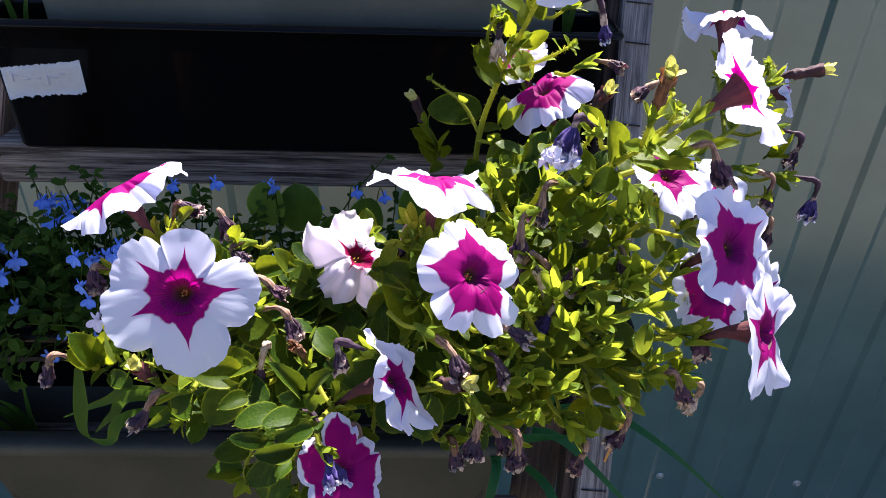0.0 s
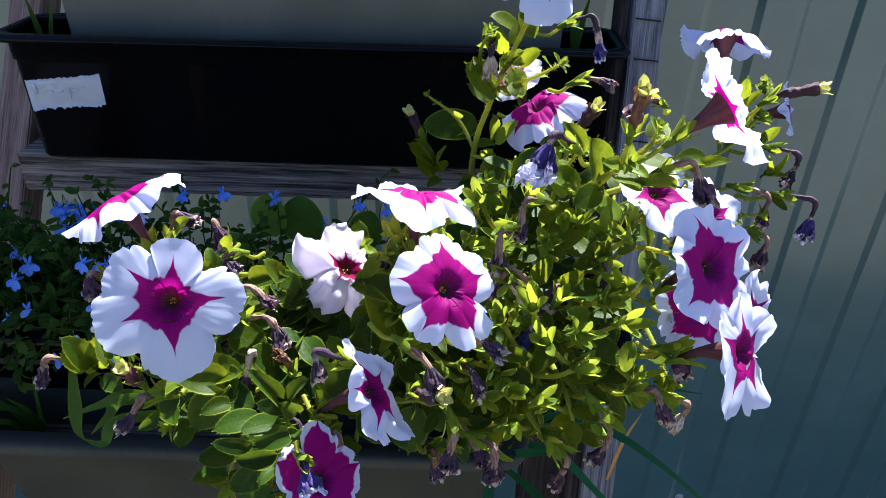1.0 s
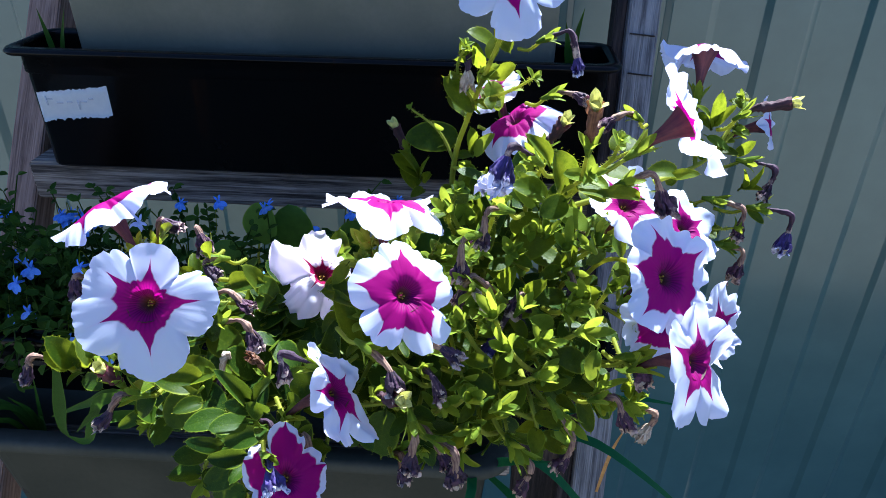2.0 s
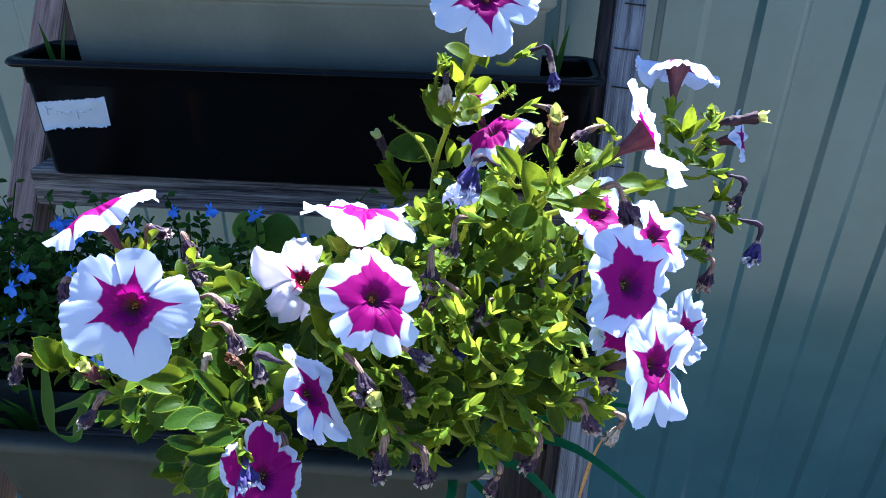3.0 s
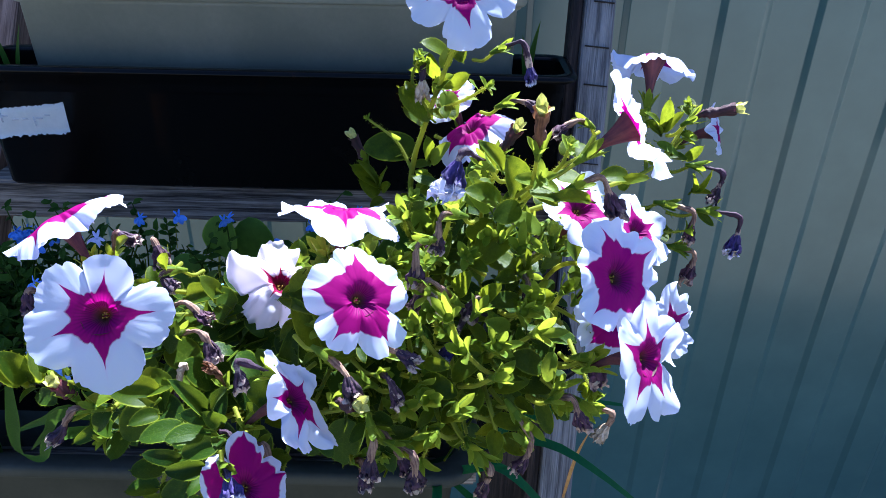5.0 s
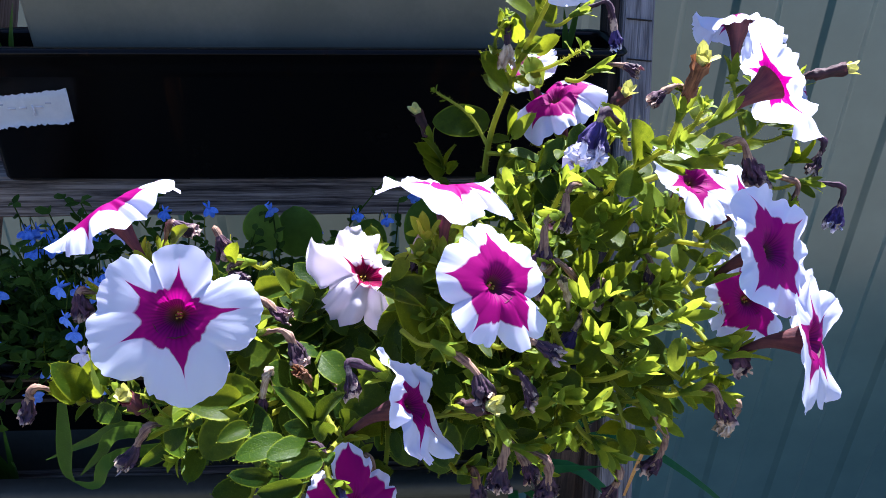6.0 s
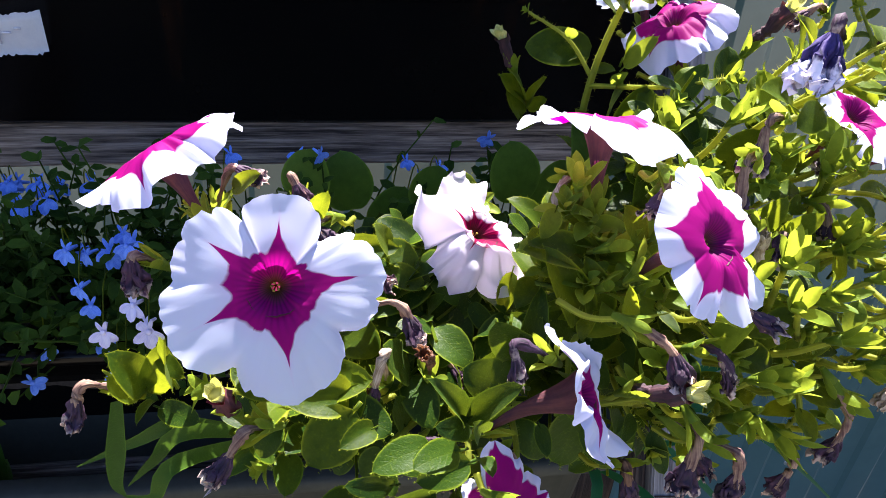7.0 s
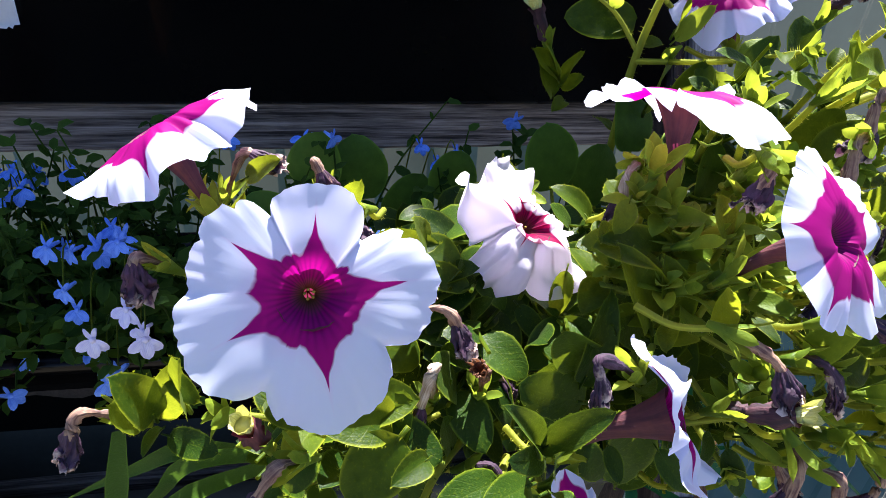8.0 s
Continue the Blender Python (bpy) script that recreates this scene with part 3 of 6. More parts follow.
def corolla(radius, seed, mat, ruffle=1.0, droop=0.0, skirt=0.0, notch=0.14, squeeze=1.0, lengths=None, dips=None, clefts=None, angles=None, flat=0.55):
    """Five fused lobes round a funnel: facing +z, throat at the origin. angles are the lobes' middles in degrees, clefts the depths of the notches after each lobe."""
    rnd = random.Random(seed)
    turn = rnd.uniform(0, 6.28)
    lobes = lengths or [rnd.uniform(0.88, 1.12) for _ in range(5)]
    tilt = dips or [rnd.uniform(-1, 0.6) for _ in range(5)]
    cleft = clefts or [rnd.uniform(0.5, 1.5) for _ in range(5)]
    mids = list(angles or [72 * k for k in range(5)])
    mids.append(mids[0] + 360)
    bm = bmesh.new()
    uv = bm.loops.layers.uv.verify()
    NA, NR = 150, 24
    turns = []
    for j in range(NA):
        deg = mids[0] + 360 * j / NA
        i = max(k for k in range(5) if mids[k] <= deg + 1e-6)
        turns.append((radians(deg), i + (deg - mids[i]) / (mids[i + 1] - mids[i])))
    rows = []
    for i in range(NR + 1):
        v = i / NR
        line = []
        for th, q in turns:
            k = int(q + 0.5) % 5
            off = q - int(q + 0.5)
            a = 1 - (2 * abs(off)) ** 2.8
            cl = cleft[int(q) % 5]
            c, s = math.cos(th), math.sin(th)
            big = noise.noise(Vector((c * 1.1, s * 1.1, seed * 1.7)))
            mid = noise.noise(Vector((c * 3.0, s * 3.0, seed * 1.7 + 9)))
            wave = noise.noise(Vector((c * 2.3 * v, s * 2.3 * v, seed * 2.3 + 5)))
            fine = noise.noise(Vector((c * 5.5, s * 5.5, seed * 1.7 + 21 + 0.5 * v)))
            tiny = noise.noise(Vector((c * 12, s * 12, seed * 0.9 + 0.4 * v)))
            edge = 1 + (lobes[k] - 1) * max(a, 0) - notch * cl * (1 - a) ** 1.5
            nick = noise.noise(Vector((c * 8, s * 8, seed * 3.1)))
            edge += 0.03 * max(0, 1 - 6 * abs(off)) + (0.5 + 0.5 * ruffle) * (0.075 * mid + 0.04 * fine) + 0.03 * tiny - 0.16 * max(0, nick - 0.28) * (1 + cl)
            r = radius * (0.045 + 0.955 * v * edge)
            z = -0.28 * radius * max(0, 1 - v / 0.36) ** 2
            lift = v ** 2.6
            z += radius * ruffle * (lift * (0.3 * flat * big + 0.13 * tilt[k] * max(a, 0)) + v ** 1.5 * 0.28 * flat * wave + v ** 6 * (0.26 * mid * flat + 0.05 * fine * flat + 0.012 * tiny) + v ** 9 * (0.025 * fine + 0.015 * tiny))
            # a shallow crease along each lobe's middle and a fold between lobes
            z -= radius * 0.03 * flat * v * math.exp(-(off * 7) ** 2)
            z -= radius * 0.07 * lift * (1 - a) * cl
            z -= radius * droop * v ** 2.2 * (1 + 0.35 * tilt[k])
            z -= radius * skirt * v ** 2 * (0.5 - 0.5 * math.cos(th - turn))
            sh = 1 - 0.28 * droop * v
            line.append(bm.verts.new((r * sh * c * squeeze, r * sh * s, z)))
        rows.append(line)
    for i in range(NR):
        for j in range(NA):
            n = (j + 1) % NA
            f = bm.faces.new((rows[i][j], rows[i][n], rows[i + 1][n], rows[i + 1][j]))
            ua, ub = turns[j][1] / 5, (turns[n][1] / 5 if n else 1.0)
            for lp, (x, y) in zip(f.loops, ((ua, i), (ub, i), (ub, i + 1), (ua, i + 1))):
                lp[uv].uv = (x, y / NR)
    return mesh("flower", bm, mat)


def spoon(v):
    return (0.4 + 0.6 * math.sin(math.pi * min(1, v * 0.8))) * (1 - max(0, v - 0.72) / 0.28) ** 0.5 if v < 1 else 0.0


def calyx_mesh(size, seed, mat=None):
    """Five narrow green sepals round the foot of a tube, opening to +z."""
    rnd = random.Random(seed)
    bm = bmesh.new()
    for k in range(5):
        a = 2 * math.pi * k / 5 + rnd.uniform(-0.2, 0.2)
        out = Vector((math.cos(a), math.sin(a), 0))
        sp = rnd.uniform(0.15, 0.5)
        m = aim(out * 0.0015 + Vector((0, 0, -0.001)), out * sp + Vector((0, 0, 1)), out * -1 + Vector((0, 0, sp)))
        blade_grid(bm, size * rnd.uniform(0.8, 1.2), size * (0.31 if mat is None else 0.55), spoon, 7, 0.3, rnd.uniform(-0.4, 0.5), 0, 0, m)
    tube(bm, [Vector((0, 0, -0.005)), Vector((0, 0, 0)), Vector((0, 0, 0.004))], lambda f: 0.0014 + 0.002 * f, 6)
    return mesh("calyx", bm, mat or SEPAL)


def stem_part(ctrl, r0, r1, parent, fuzz=60):
    pts = curve_points(ctrl, 6 + 5 * len(ctrl))
    bm = bmesh.new()
    tube(bm, pts, (r0, r1), 7)
    hairs(bm, pts, (r0 + r1) / 2, int(fuzz * 1.6), 0.002)
    part("stem", bm, STEM, parent)
    return pts


def bloom(place, normal, radius, foot, seed, mat=None, roll=0.0, ruffle=1.0, droop=0.0, skirt=0.0, tube_len=0.038, bend=0.35, squeeze=1.0, label="", lengths=None, dips=None, notch=0.14, clefts=None, angles=None, flat=0.55):
    """An open flower with its tube, calyx and stalk; foot is where the stalk leaves the branch."""
    mat = mat or PETAL
    n = Vector(normal).normalized()
    at = facing(place, n, roll)
    fl = part("flower", corolla(radius, seed, mat, ruffle, droop, skirt, notch, squeeze, lengths, dips, clefts, angles, flat), mat, PLANT, label, at)
    # the tube runs back and down to the calyx
    inv = at.inverted()
    back = (-n + Vector((0, 0, -bend))).normalized()
    end = Vector(place) - n * radius * 0.25 + back * tube_len
    end_l = inv @ end
    pts = curve_points([Vector((0, 0, -radius * 0.04)), Vector((0, 0, -radius * 0.3 - tube_len * 0.4)).lerp(end_l * 0.5, 0.4), end_l], 16)
    bm = bmesh.new()
    tube(bm, pts, lambda f: radius * 0.2 * (1 - f) ** 3.2 + 0.0021 * (1 - f) + 0.0015, 14, False)
    part("flower_tube", bm, TUBE, fl)
    # stamens in the throat
    bm = bmesh.new()
    for k in range(5):
        a = k * 1.26 + seed
        tip = Vector((0.0017 * math.cos(a), 0.0017 * math.sin(a), -radius * (0.2 + 0.03 * (k % 3))))
        tube(bm, [Vector((0, 0, -radius * 0.6)), tip], (0.0003, 0.0004), 4)
        bmesh.ops.create_icosphere(bm, subdivisions=1, radius=0.0007, matrix=Matrix.Translation(tip))
    part("stamen_cluster", bm, POLLEN, fl)
    d = (end_l - pts[-3]).normalized()
    cal = part("calyx", calyx_mesh(0.019, seed), SEPAL, fl, "", facing(end_l, -d, seed))
    foot = Vector(foot)
    mid = end.lerp(foot, 0.5) + Vector((0, 0, -0.1 * (end - foot).length))
    stem_part([foot, mid, end + back * 0.0], 0.0016, 0.0013, PLANT, 40)
    return fl


def wilted(base, bend_pt, tip, seed, head=0.009, tube_mat=None, head_mat=None, foot=None, closed=0.72, torn=1.0):
    """A spent flower: a limp bent tube with a shrivelled, crumpled head and its calyx."""
    rnd = random.Random(seed)
    tm, hm, head = tube_mat or WILT_TUBE, head_mat or WILT, head * 0.6
    base, bend_pt, tip = Vector(base), Vector(bend_pt), Vector(tip)
    pts = curve_points([base, base.lerp(bend_pt, 0.55) + Vector((0, 0, 0.002)), bend_pt, tip], 20)
    bm = bmesh.new()
    random.seed(seed)
    tube(bm, pts, lambda f: 0.0011 + (0.0034 if hm is YELLOW else 0.0013) * f ** 0.8 + 0.0005 * math.sin(11 * f + seed), 11, False, 0.3)
    ob = part("wilted_flower", bm, tm, PLANT)
    if hm is YELLOW:
        part("dry_calyx", calyx_mesh(0.011, seed + 1, YELLOW), YELLOW, ob, "dry yellow pointed sepals", facing(pts[-1] - (pts[-1] - pts[-3]) * 0.5, pts[-1] - pts[-3], 0.5))
        part("calyx", calyx_mesh(0.016, seed), SEPAL, ob, "", facing(base, (pts[2] - base), seed))
        stem_part([Vector(foot), base.lerp(Vector(foot), 0.5) + Vector((0, 0, -0.004)), base], 0.0016, 0.0012, PLANT, 24)
        return ob
    # crumpled head: pleated folds that widen past the tube's end and hang in rags
    d = (pts[-1] - pts[-4]).normalized()
    bm = bmesh.new()
    uv = bm.loops.layers.uv.verify()
    NA, NR = 56, 14
    fr = facing(pts[-1] - d * 0.008, d)
    rows = []
    ph = [rnd.uniform(0, 6.28) for _ in range(4)]
    curl = Vector((rnd.uniform(-1, 1), rnd.uniform(-1, 1), 0)) * head * 0.45
    squash = rnd.uniform(0.55, 0.9)
    for i in range(NR + 1):
        v = i / NR
        line = []
        for j in range(NA):
            th = 2 * math.pi * j / NA
            c, s = math.cos(th), math.sin(th)
            pleat = math.sin(6 * th + ph[0] + 1.8 * v) + 0.7 * math.sin(11 * th + ph[1] - 2.5 * v)
            r = 0.0022 + head * (1.05 * v - closed * 0.95 * v * v) + head * 0.2 * v ** 0.7 * pleat
            ragged = noise.noise(Vector((c * 1.7, s * 1.7, seed + 3))) + 0.7 * noise.noise(Vector((c * 5, s * 5, seed + 8)))
            zz = 0.006 * v + head * (1.35 * v + 0.75 * v ** 3 * ragged)
            crumple = noise.noise_vector(Vector((2.4 * c, 2.4 * s, 3 * v + seed))) * head * 0.55 * v + noise.noise_vector(Vector((6 * c, 6 * s, 8 * v + seed))) * head * 0.3 * v
            line.append(bm.verts.new(fr @ (Vector((r * c, r * s * squash, zz)) + curl * v * v) + crumple))
        rows.append(line)
    for i in range(NR):
        for j in range(NA):
            n = (j + 1) % NA
            f = bm.faces.new((rows[i][j], rows[i][n], rows[i + 1][n], rows[i + 1][j]))
            for lp, (x, y) in zip(f.loops, ((j, i), (j + 1, i), (j + 1, i + 1), (j, i + 1))):
                lp[uv].uv = (x / NA, y / NR)
    part("shrivelled_petals", bm, hm, ob)
    # a pale torn fringe on some heads
    if seed % 2 == 0 or torn > 1:
        bm = bmesh.new()
        for k in range(int(9 * torn)):
            a = rnd.uniform(0, 6.28)
            o = fr @ (Vector((head * 0.3 * math.cos(a), head * 0.3 * math.sin(a), 0.004 + head * 1.15)) + curl)
            w = (fr.to_3x3() @ Vector((math.cos(a), math.sin(a), rnd.uniform(0.1, 1.2)))).normalized()
            blade_grid(bm, head * rnd.uniform(0.4, 0.75), head * rnd.uniform(0.4, 0.65), round_leaf, 4, 0.5, rnd.uniform(-1.8, 1.8), rnd.uniform(-1, 1), 0.4, aim(o, w, d))
        part("fringe", bm, HUSK if torn == 1 else PALE_TORN, ob)
    part("calyx", calyx_mesh(0.016, seed), SEPAL, ob, "", facing(base, (pts[2] - base), seed))
    if foot is not None:
        stem_part([Vector(foot), base.lerp(Vector(foot), 0.5) + Vector((0, 0, -0.004)), base], 0.0016, 0.0012, PLANT, 24)
    return ob


# leaf shapes shared by the leaves
LEAVES, LEAF_WIDE = [], []
rnd = random.Random(5)
for k in range(10):
    bm = bmesh.new()
    LEAF_WIDE.append(rnd.uniform(0.52, 0.7))
    blade_grid(bm, 0.029, 0.029 * LEAF_WIDE[-1], ovate, 9, rnd.uniform(0.1, 0.4), rnd.uniform(0.1, 0.8), rnd.uniform(-0.4, 0.4), rnd.uniform(-0.2, 0.3))
    tube(bm, [Vector((0, -0.004, 0)), Vector((0, 0.004, -0.0003))], (0.0009, 0.0007), 5)
    rim = [v.co.copy() for v in bm.verts if len(v.link_faces) in (1, 2) and v.is_boundary]
    for co in rim * 4:
        p = co + Vector((0, rnd.uniform(-0.0015, 0.0015), 0))
        out = Vector((1 if co.x > 0 else -1, rnd.uniform(-0.4, 0.6), rnd.uniform(-0.2, 0.8))).normalized()
        bm.faces.new([bm.verts.new(x) for x in (p - Vector((0, 0.0001, 0)), p + Vector((0, 0.0001, 0)), p + out * rnd.uniform(0.0008, 0.0015))])
    LEAVES.append(mesh("leaf", bm, LEAF))
# copies of the leaves in a sunlit and a shaded colour
LIT_LEAVES, SHADE_LEAVES = [], []
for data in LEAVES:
    dim_copy, data = data.copy(), data.copy()
    dim_copy.materials[0], data.materials[0] = SHADE_LEAF, SEPAL
    LIT_LEAVES.append(data)
    SHADE_LEAVES.append(dim_copy)


def leaves_by_light(x, z, k):
    """Sun and shade put in leaf colour: upper shoots bright, low hanging branches dark."""
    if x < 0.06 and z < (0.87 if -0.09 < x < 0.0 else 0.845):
        return SHADE_LEAVES
    return LIT_LEAVES if x > 0.02 and z > 0.86 and k in (1, 6) else LEAVES


SHOOTS = []
for k in range(4):
    bm = bmesh.new()
    for j in range(8):
        a = j * 2.4
        up = 0.7 + 0.22 * j
        m = aim((0, 0, 0.0008 * j), (math.cos(a), math.sin(a), up), (-math.cos(a) * up, -math.sin(a) * up, 1))
        blade_grid(bm, 0.0165 - 0.0012 * j, 0.0084 - 0.0006 * j, ovate, 9, 0.4, rnd.uniform(-0.2, 0.9), 0, 0, m)
    SHOOTS.append(mesh("shoot_tip", bm, SEPAL))


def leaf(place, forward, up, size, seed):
    part("leaf", leaves_by_light(place[0], place[2], seed % 10)[seed % 10], LEAF, PLANT, "", aim(place, forward, up, size * 0.88))


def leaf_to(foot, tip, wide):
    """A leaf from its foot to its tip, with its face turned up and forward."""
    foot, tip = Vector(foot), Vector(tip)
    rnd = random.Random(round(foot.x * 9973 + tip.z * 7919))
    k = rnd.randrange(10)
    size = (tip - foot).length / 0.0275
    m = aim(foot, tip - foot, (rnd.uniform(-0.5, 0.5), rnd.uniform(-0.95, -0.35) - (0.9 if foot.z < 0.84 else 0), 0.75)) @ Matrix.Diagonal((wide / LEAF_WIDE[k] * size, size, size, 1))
    part("leaf", leaves_by_light(foot.x, foot.z, k)[k], LEAF, PLANT, "", m)


def branch(ctrl, seed, leaves=7, size=1.0, thick=0.0024, tip=True, spread=1.0):
    """A leafy branch through the control points."""
    rnd = random.Random(seed)
    leaves, size = max(3, round(leaves * 0.62)), size * 1.0
    pts = stem_part(ctrl, thick, thick * 0.55, PLANT, 30 + 14 * leaves)
    n = len(pts)
    turn = rnd.uniform(0, 6.28)
    for k in range(leaves):
        f = 0.16 + 0.84 * (k + rnd.uniform(0.1, 0.6)) / leaves
        i = min(int(f * (n - 1)), n - 2)
        d = (pts[i + 1] - pts[i]).normalized()
        turn += 2.4 + rnd.uniform(-0.4, 0.4)
        a = d.cross(Vector((0.2, 0.3, 1))).normalized()
        b = d.cross(a)
        side = a * math.cos(turn) + b * math.sin(turn)
        fw = side * spread + d * rnd.uniform(0.2, 0.7) + Vector((0, -0.12, 0.12))
        leaf(pts[i] + side * thick * 0.5, fw, Vector((rnd.uniform(-0.3, 0.3), -0.35, 1)), size * rnd.uniform(0.65, 1.2), rnd.randrange(10))
    if tip:
        d = pts[-1] - pts[-3]
        tagged(part("shoot_tip", SHOOTS[seed % 4], LEAF, PLANT, "", facing(pts[-1], d, seed, size * rnd.uniform(0.8, 1.15))), kind="stuff")
    return pts


FILL_LEAVES, FILL_STEMS = bmesh.new(), bmesh.new()


def thicket(root, top, seed, leaves=9, size=1.0):
    """A leafy side branch inside the bush; its leaves join the common foliage."""
    rnd = random.Random(seed)
    root, top = Vector(root), Vector(top)
    mid = root.lerp(top, 0.55) + Vector((rnd.gauss(0, 0.012), rnd.gauss(0.01, 0.01), 0.03))
    pts = curve_points([root, mid, top], 12)
    tube(FILL_STEMS, pts, (0.0015, 0.0009), 6, False)
    turn = rnd.uniform(0, 6.28)
    for k in range(leaves):
        i = min(10, 4 + int(7.5 * (k + rnd.random() * 0.6) / leaves))
        d = (pts[i + 1] - pts[i]).normalized()
        turn += 2.4 + rnd.uniform(-0.5, 0.5)
        a = d.cross(Vector((0.2, 0.3, 1))).normalized()
        b = d.cross(a)
        fw = a * math.cos(turn) + b * math.sin(turn) + d * rnd.uniform(0.2, 0.9) + Vector((0, -0.2, 0.05))
        s = size * rnd.uniform(0.6, 1.2)
        blade_grid(FILL_LEAVES, 0.027 * s, rnd.uniform(0.013, 0.018) * s, ovate, 7, rnd.uniform(0.1, 0.4), rnd.uniform(0.1, 1.1), rnd.uniform(-0.5, 0.5), 0.1, aim(pts[i], fw, (rnd.uniform(-0.4, 0.4), -0.4, 1)))


def empty_calyx(place, direction, foot, seed, size=0.019):
    """A star of five sepals left on its stalk after the flower has dropped."""
    place, foot = Vector(place), Vector(foot)
    part("calyx", calyx_mesh(size, seed), SEPAL, PLANT, "", facing(place, direction, seed))
    stem_part([foot, place.lerp(foot, 0.5) + Vector((0, 0, -0.003)), place], 0.0019, 0.0014, PLANT, 36)


# branches: from the roots outwards and over the edge of the box
ROOT = Vector((0.05, 0.565, 0.705))
ROOT_B = Vector((0.13, 0.57, 0.705))
ROOT_C = Vector((-0.06, 0.56, 0.705))
branch([ROOT, (0.045, 0.53, 0.85), (0.043, 0.515, 0.93), (0.058, 0.515, 0.985), (0.078, 0.495, 1.045)], 1, 11, 0.75, 0.003)
branch([(0.044, 0.515, 0.935), (0.03, 0.53, 0.955), (0.006, 0.545, 0.968)], 2, 4, 0.42, 0.0016)
branch([ROOT_B, (0.12, 0.5, 0.86), (0.115, 0.43, 0.94), (0.13, 0.38, 0.985)], 3, 9, 0.95)
branch([(0.118, 0.44, 0.93), (0.17, 0.45, 0.945), (0.232, 0.5, 0.945), (0.262, 0.52, 0.965)], 4, 8, 0.8)
branch([(0.232, 0.5, 0.945), (0.235, 0.545, 0.975)], 5, 5, 0.6, 0.0018)
branch([(0.245, 0.51, 0.95), (0.27, 0.53, 0.985), (0.268, 0.53, 0.99)], 6, 6, 0.6, 0.0016)
branch([(0.2, 0.47, 0.93), (0.24, 0.475, 0.905), (0.262, 0.475, 0.905)], 7, 5, 0.6, 0.0016)
branch([ROOT_B, (0.14, 0.5, 0.83), (0.15, 0.42, 0.87), (0.17, 0.37, 0.885)], 8, 9, 0.8)
branch([ROOT_B, (0.13, 0.47, 0.8), (0.13, 0.39, 0.835), (0.158, 0.355, 0.828)], 9, 9, 0.85)
branch([ROOT, (0.075, 0.46, 0.83), (0.08, 0.37, 0.85), (0.091, 0.33, 0.822)], 10, 9, 0.95)
branch([ROOT, (0.05, 0.45, 0.83), (0.05, 0.37, 0.87), (0.06, 0.325, 0.87)], 11, 9, 0.9)
branch([ROOT, (0.02, 0.45, 0.82), (0.0, 0.37, 0.85), (-0.01, 0.33, 0.845)], 12, 9, 0.9)
branch([ROOT_C, (-0.06, 0.46, 0.8), (-0.07, 0.37, 0.83), (-0.117, 0.335, 0.842), (-0.17, 0.33, 0.858)], 13, 20, 0.9)
branch([ROOT_C, (-0.055, 0.45, 0.79), (-0.055, 0.36, 0.82), (-0.06, 0.31, 0.80), (-0.085, 0.295, 0.745)], 14, 16, 0.95)
branch([ROOT_C, (-0.04, 0.44, 0.79), (-0.03, 0.35, 0.81), (-0.035, 0.30, 0.785)], 15, 13, 0.9)
branch([ROOT_C, (-0.1, 0.47, 0.83), (-0.15, 0.42, 0.875), (-0.185, 0.425, 0.895)], 16, 9, 0.85)
branch([ROOT_C, (-0.08, 0.46, 0.82), (-0.1, 0.4, 0.865), (-0.12, 0.385, 0.875)], 17, 8, 0.9)
branch([ROOT_C, (-0.05, 0.48, 0.83), (-0.045, 0.45, 0.87), (-0.04, 0.44, 0.885)], 18, 8, 0.95)
branch([ROOT, (0.01, 0.47, 0.84), (0.0, 0.42, 0.885), (0.005, 0.405, 0.91)], 19, 9, 0.95)
branch([ROOT, (0.07, 0.47, 0.85), (0.07, 0.42, 0.9), (0.062, 0.4, 0.915)], 20, 9, 0.95)
branch([ROOT_B, (0.1, 0.48, 0.86), (0.09, 0.41, 0.905), (0.088, 0.38, 0.93)], 21, 9, 0.95)
branch([ROOT_B, (0.15, 0.49, 0.88), (0.16, 0.45, 0.91), (0.17, 0.43, 0.92)], 22, 8, 0.85)
branch([ROOT_B, (0.16, 0.48, 0.86), (0.185, 0.43, 0.895), (0.195, 0.4, 0.90)], 23, 8, 0.8)
branch([(0.13, 0.4, 0.83), (0.165, 0.37, 0.85), (0.175, 0.355, 0.845)], 24, 7, 0.75, 0.0018)
branch([ROOT, (0.04, 0.44, 0.8), (0.03, 0.36, 0.815), (0.035, 0.325, 0.81)], 25, 8, 0.9)
branch([ROOT_B, (0.11, 0.45, 0.8), (0.1, 0.38, 0.86), (0.11, 0.345, 0.865)], 26, 9, 0.9)
branch([(0.058, 0.515, 0.985), (0.085, 0.5, 1.0), (0.1, 0.49, 1.012)], 27, 4, 0.6, 0.0016)
branch([(-0.09, 0.35, 0.83), (-0.13, 0.335, 0.82), (-0.15, 0.325, 0.815)], 28, 11, 0.85, 0.0018)
branch([(-0.05, 0.33, 0.81), (-0.03, 0.30, 0.765), (-0.02, 0.29, 0.74)], 29, 5, 0.8, 0.0018)
branch([(0.043, 0.515, 0.93), (0.07, 0.47, 0.945), (0.09, 0.44, 0.96)], 30, 6, 0.8, 0.0018)
branch([(0.1, 0.46, 0.9), (0.1, 0.43, 0.95), (0.108, 0.415, 0.978)], 31, 5, 0.8, 0.002)
branch([(0.06, 0.46, 0.88), (0.045, 0.42, 0.93), (0.05, 0.41, 0.955)], 32, 7, 0.85, 0.002)
branch([(0.12, 0.42, 0.95), (0.145, 0.40, 0.985), (0.15, 0.395, 1.0)], 33, 4, 0.7, 0.0018)
branch([(0.118, 0.44, 0.93), (0.15, 0.425, 0.975), (0.17, 0.42, 0.99)], 34, 4, 0.7, 0.0018)
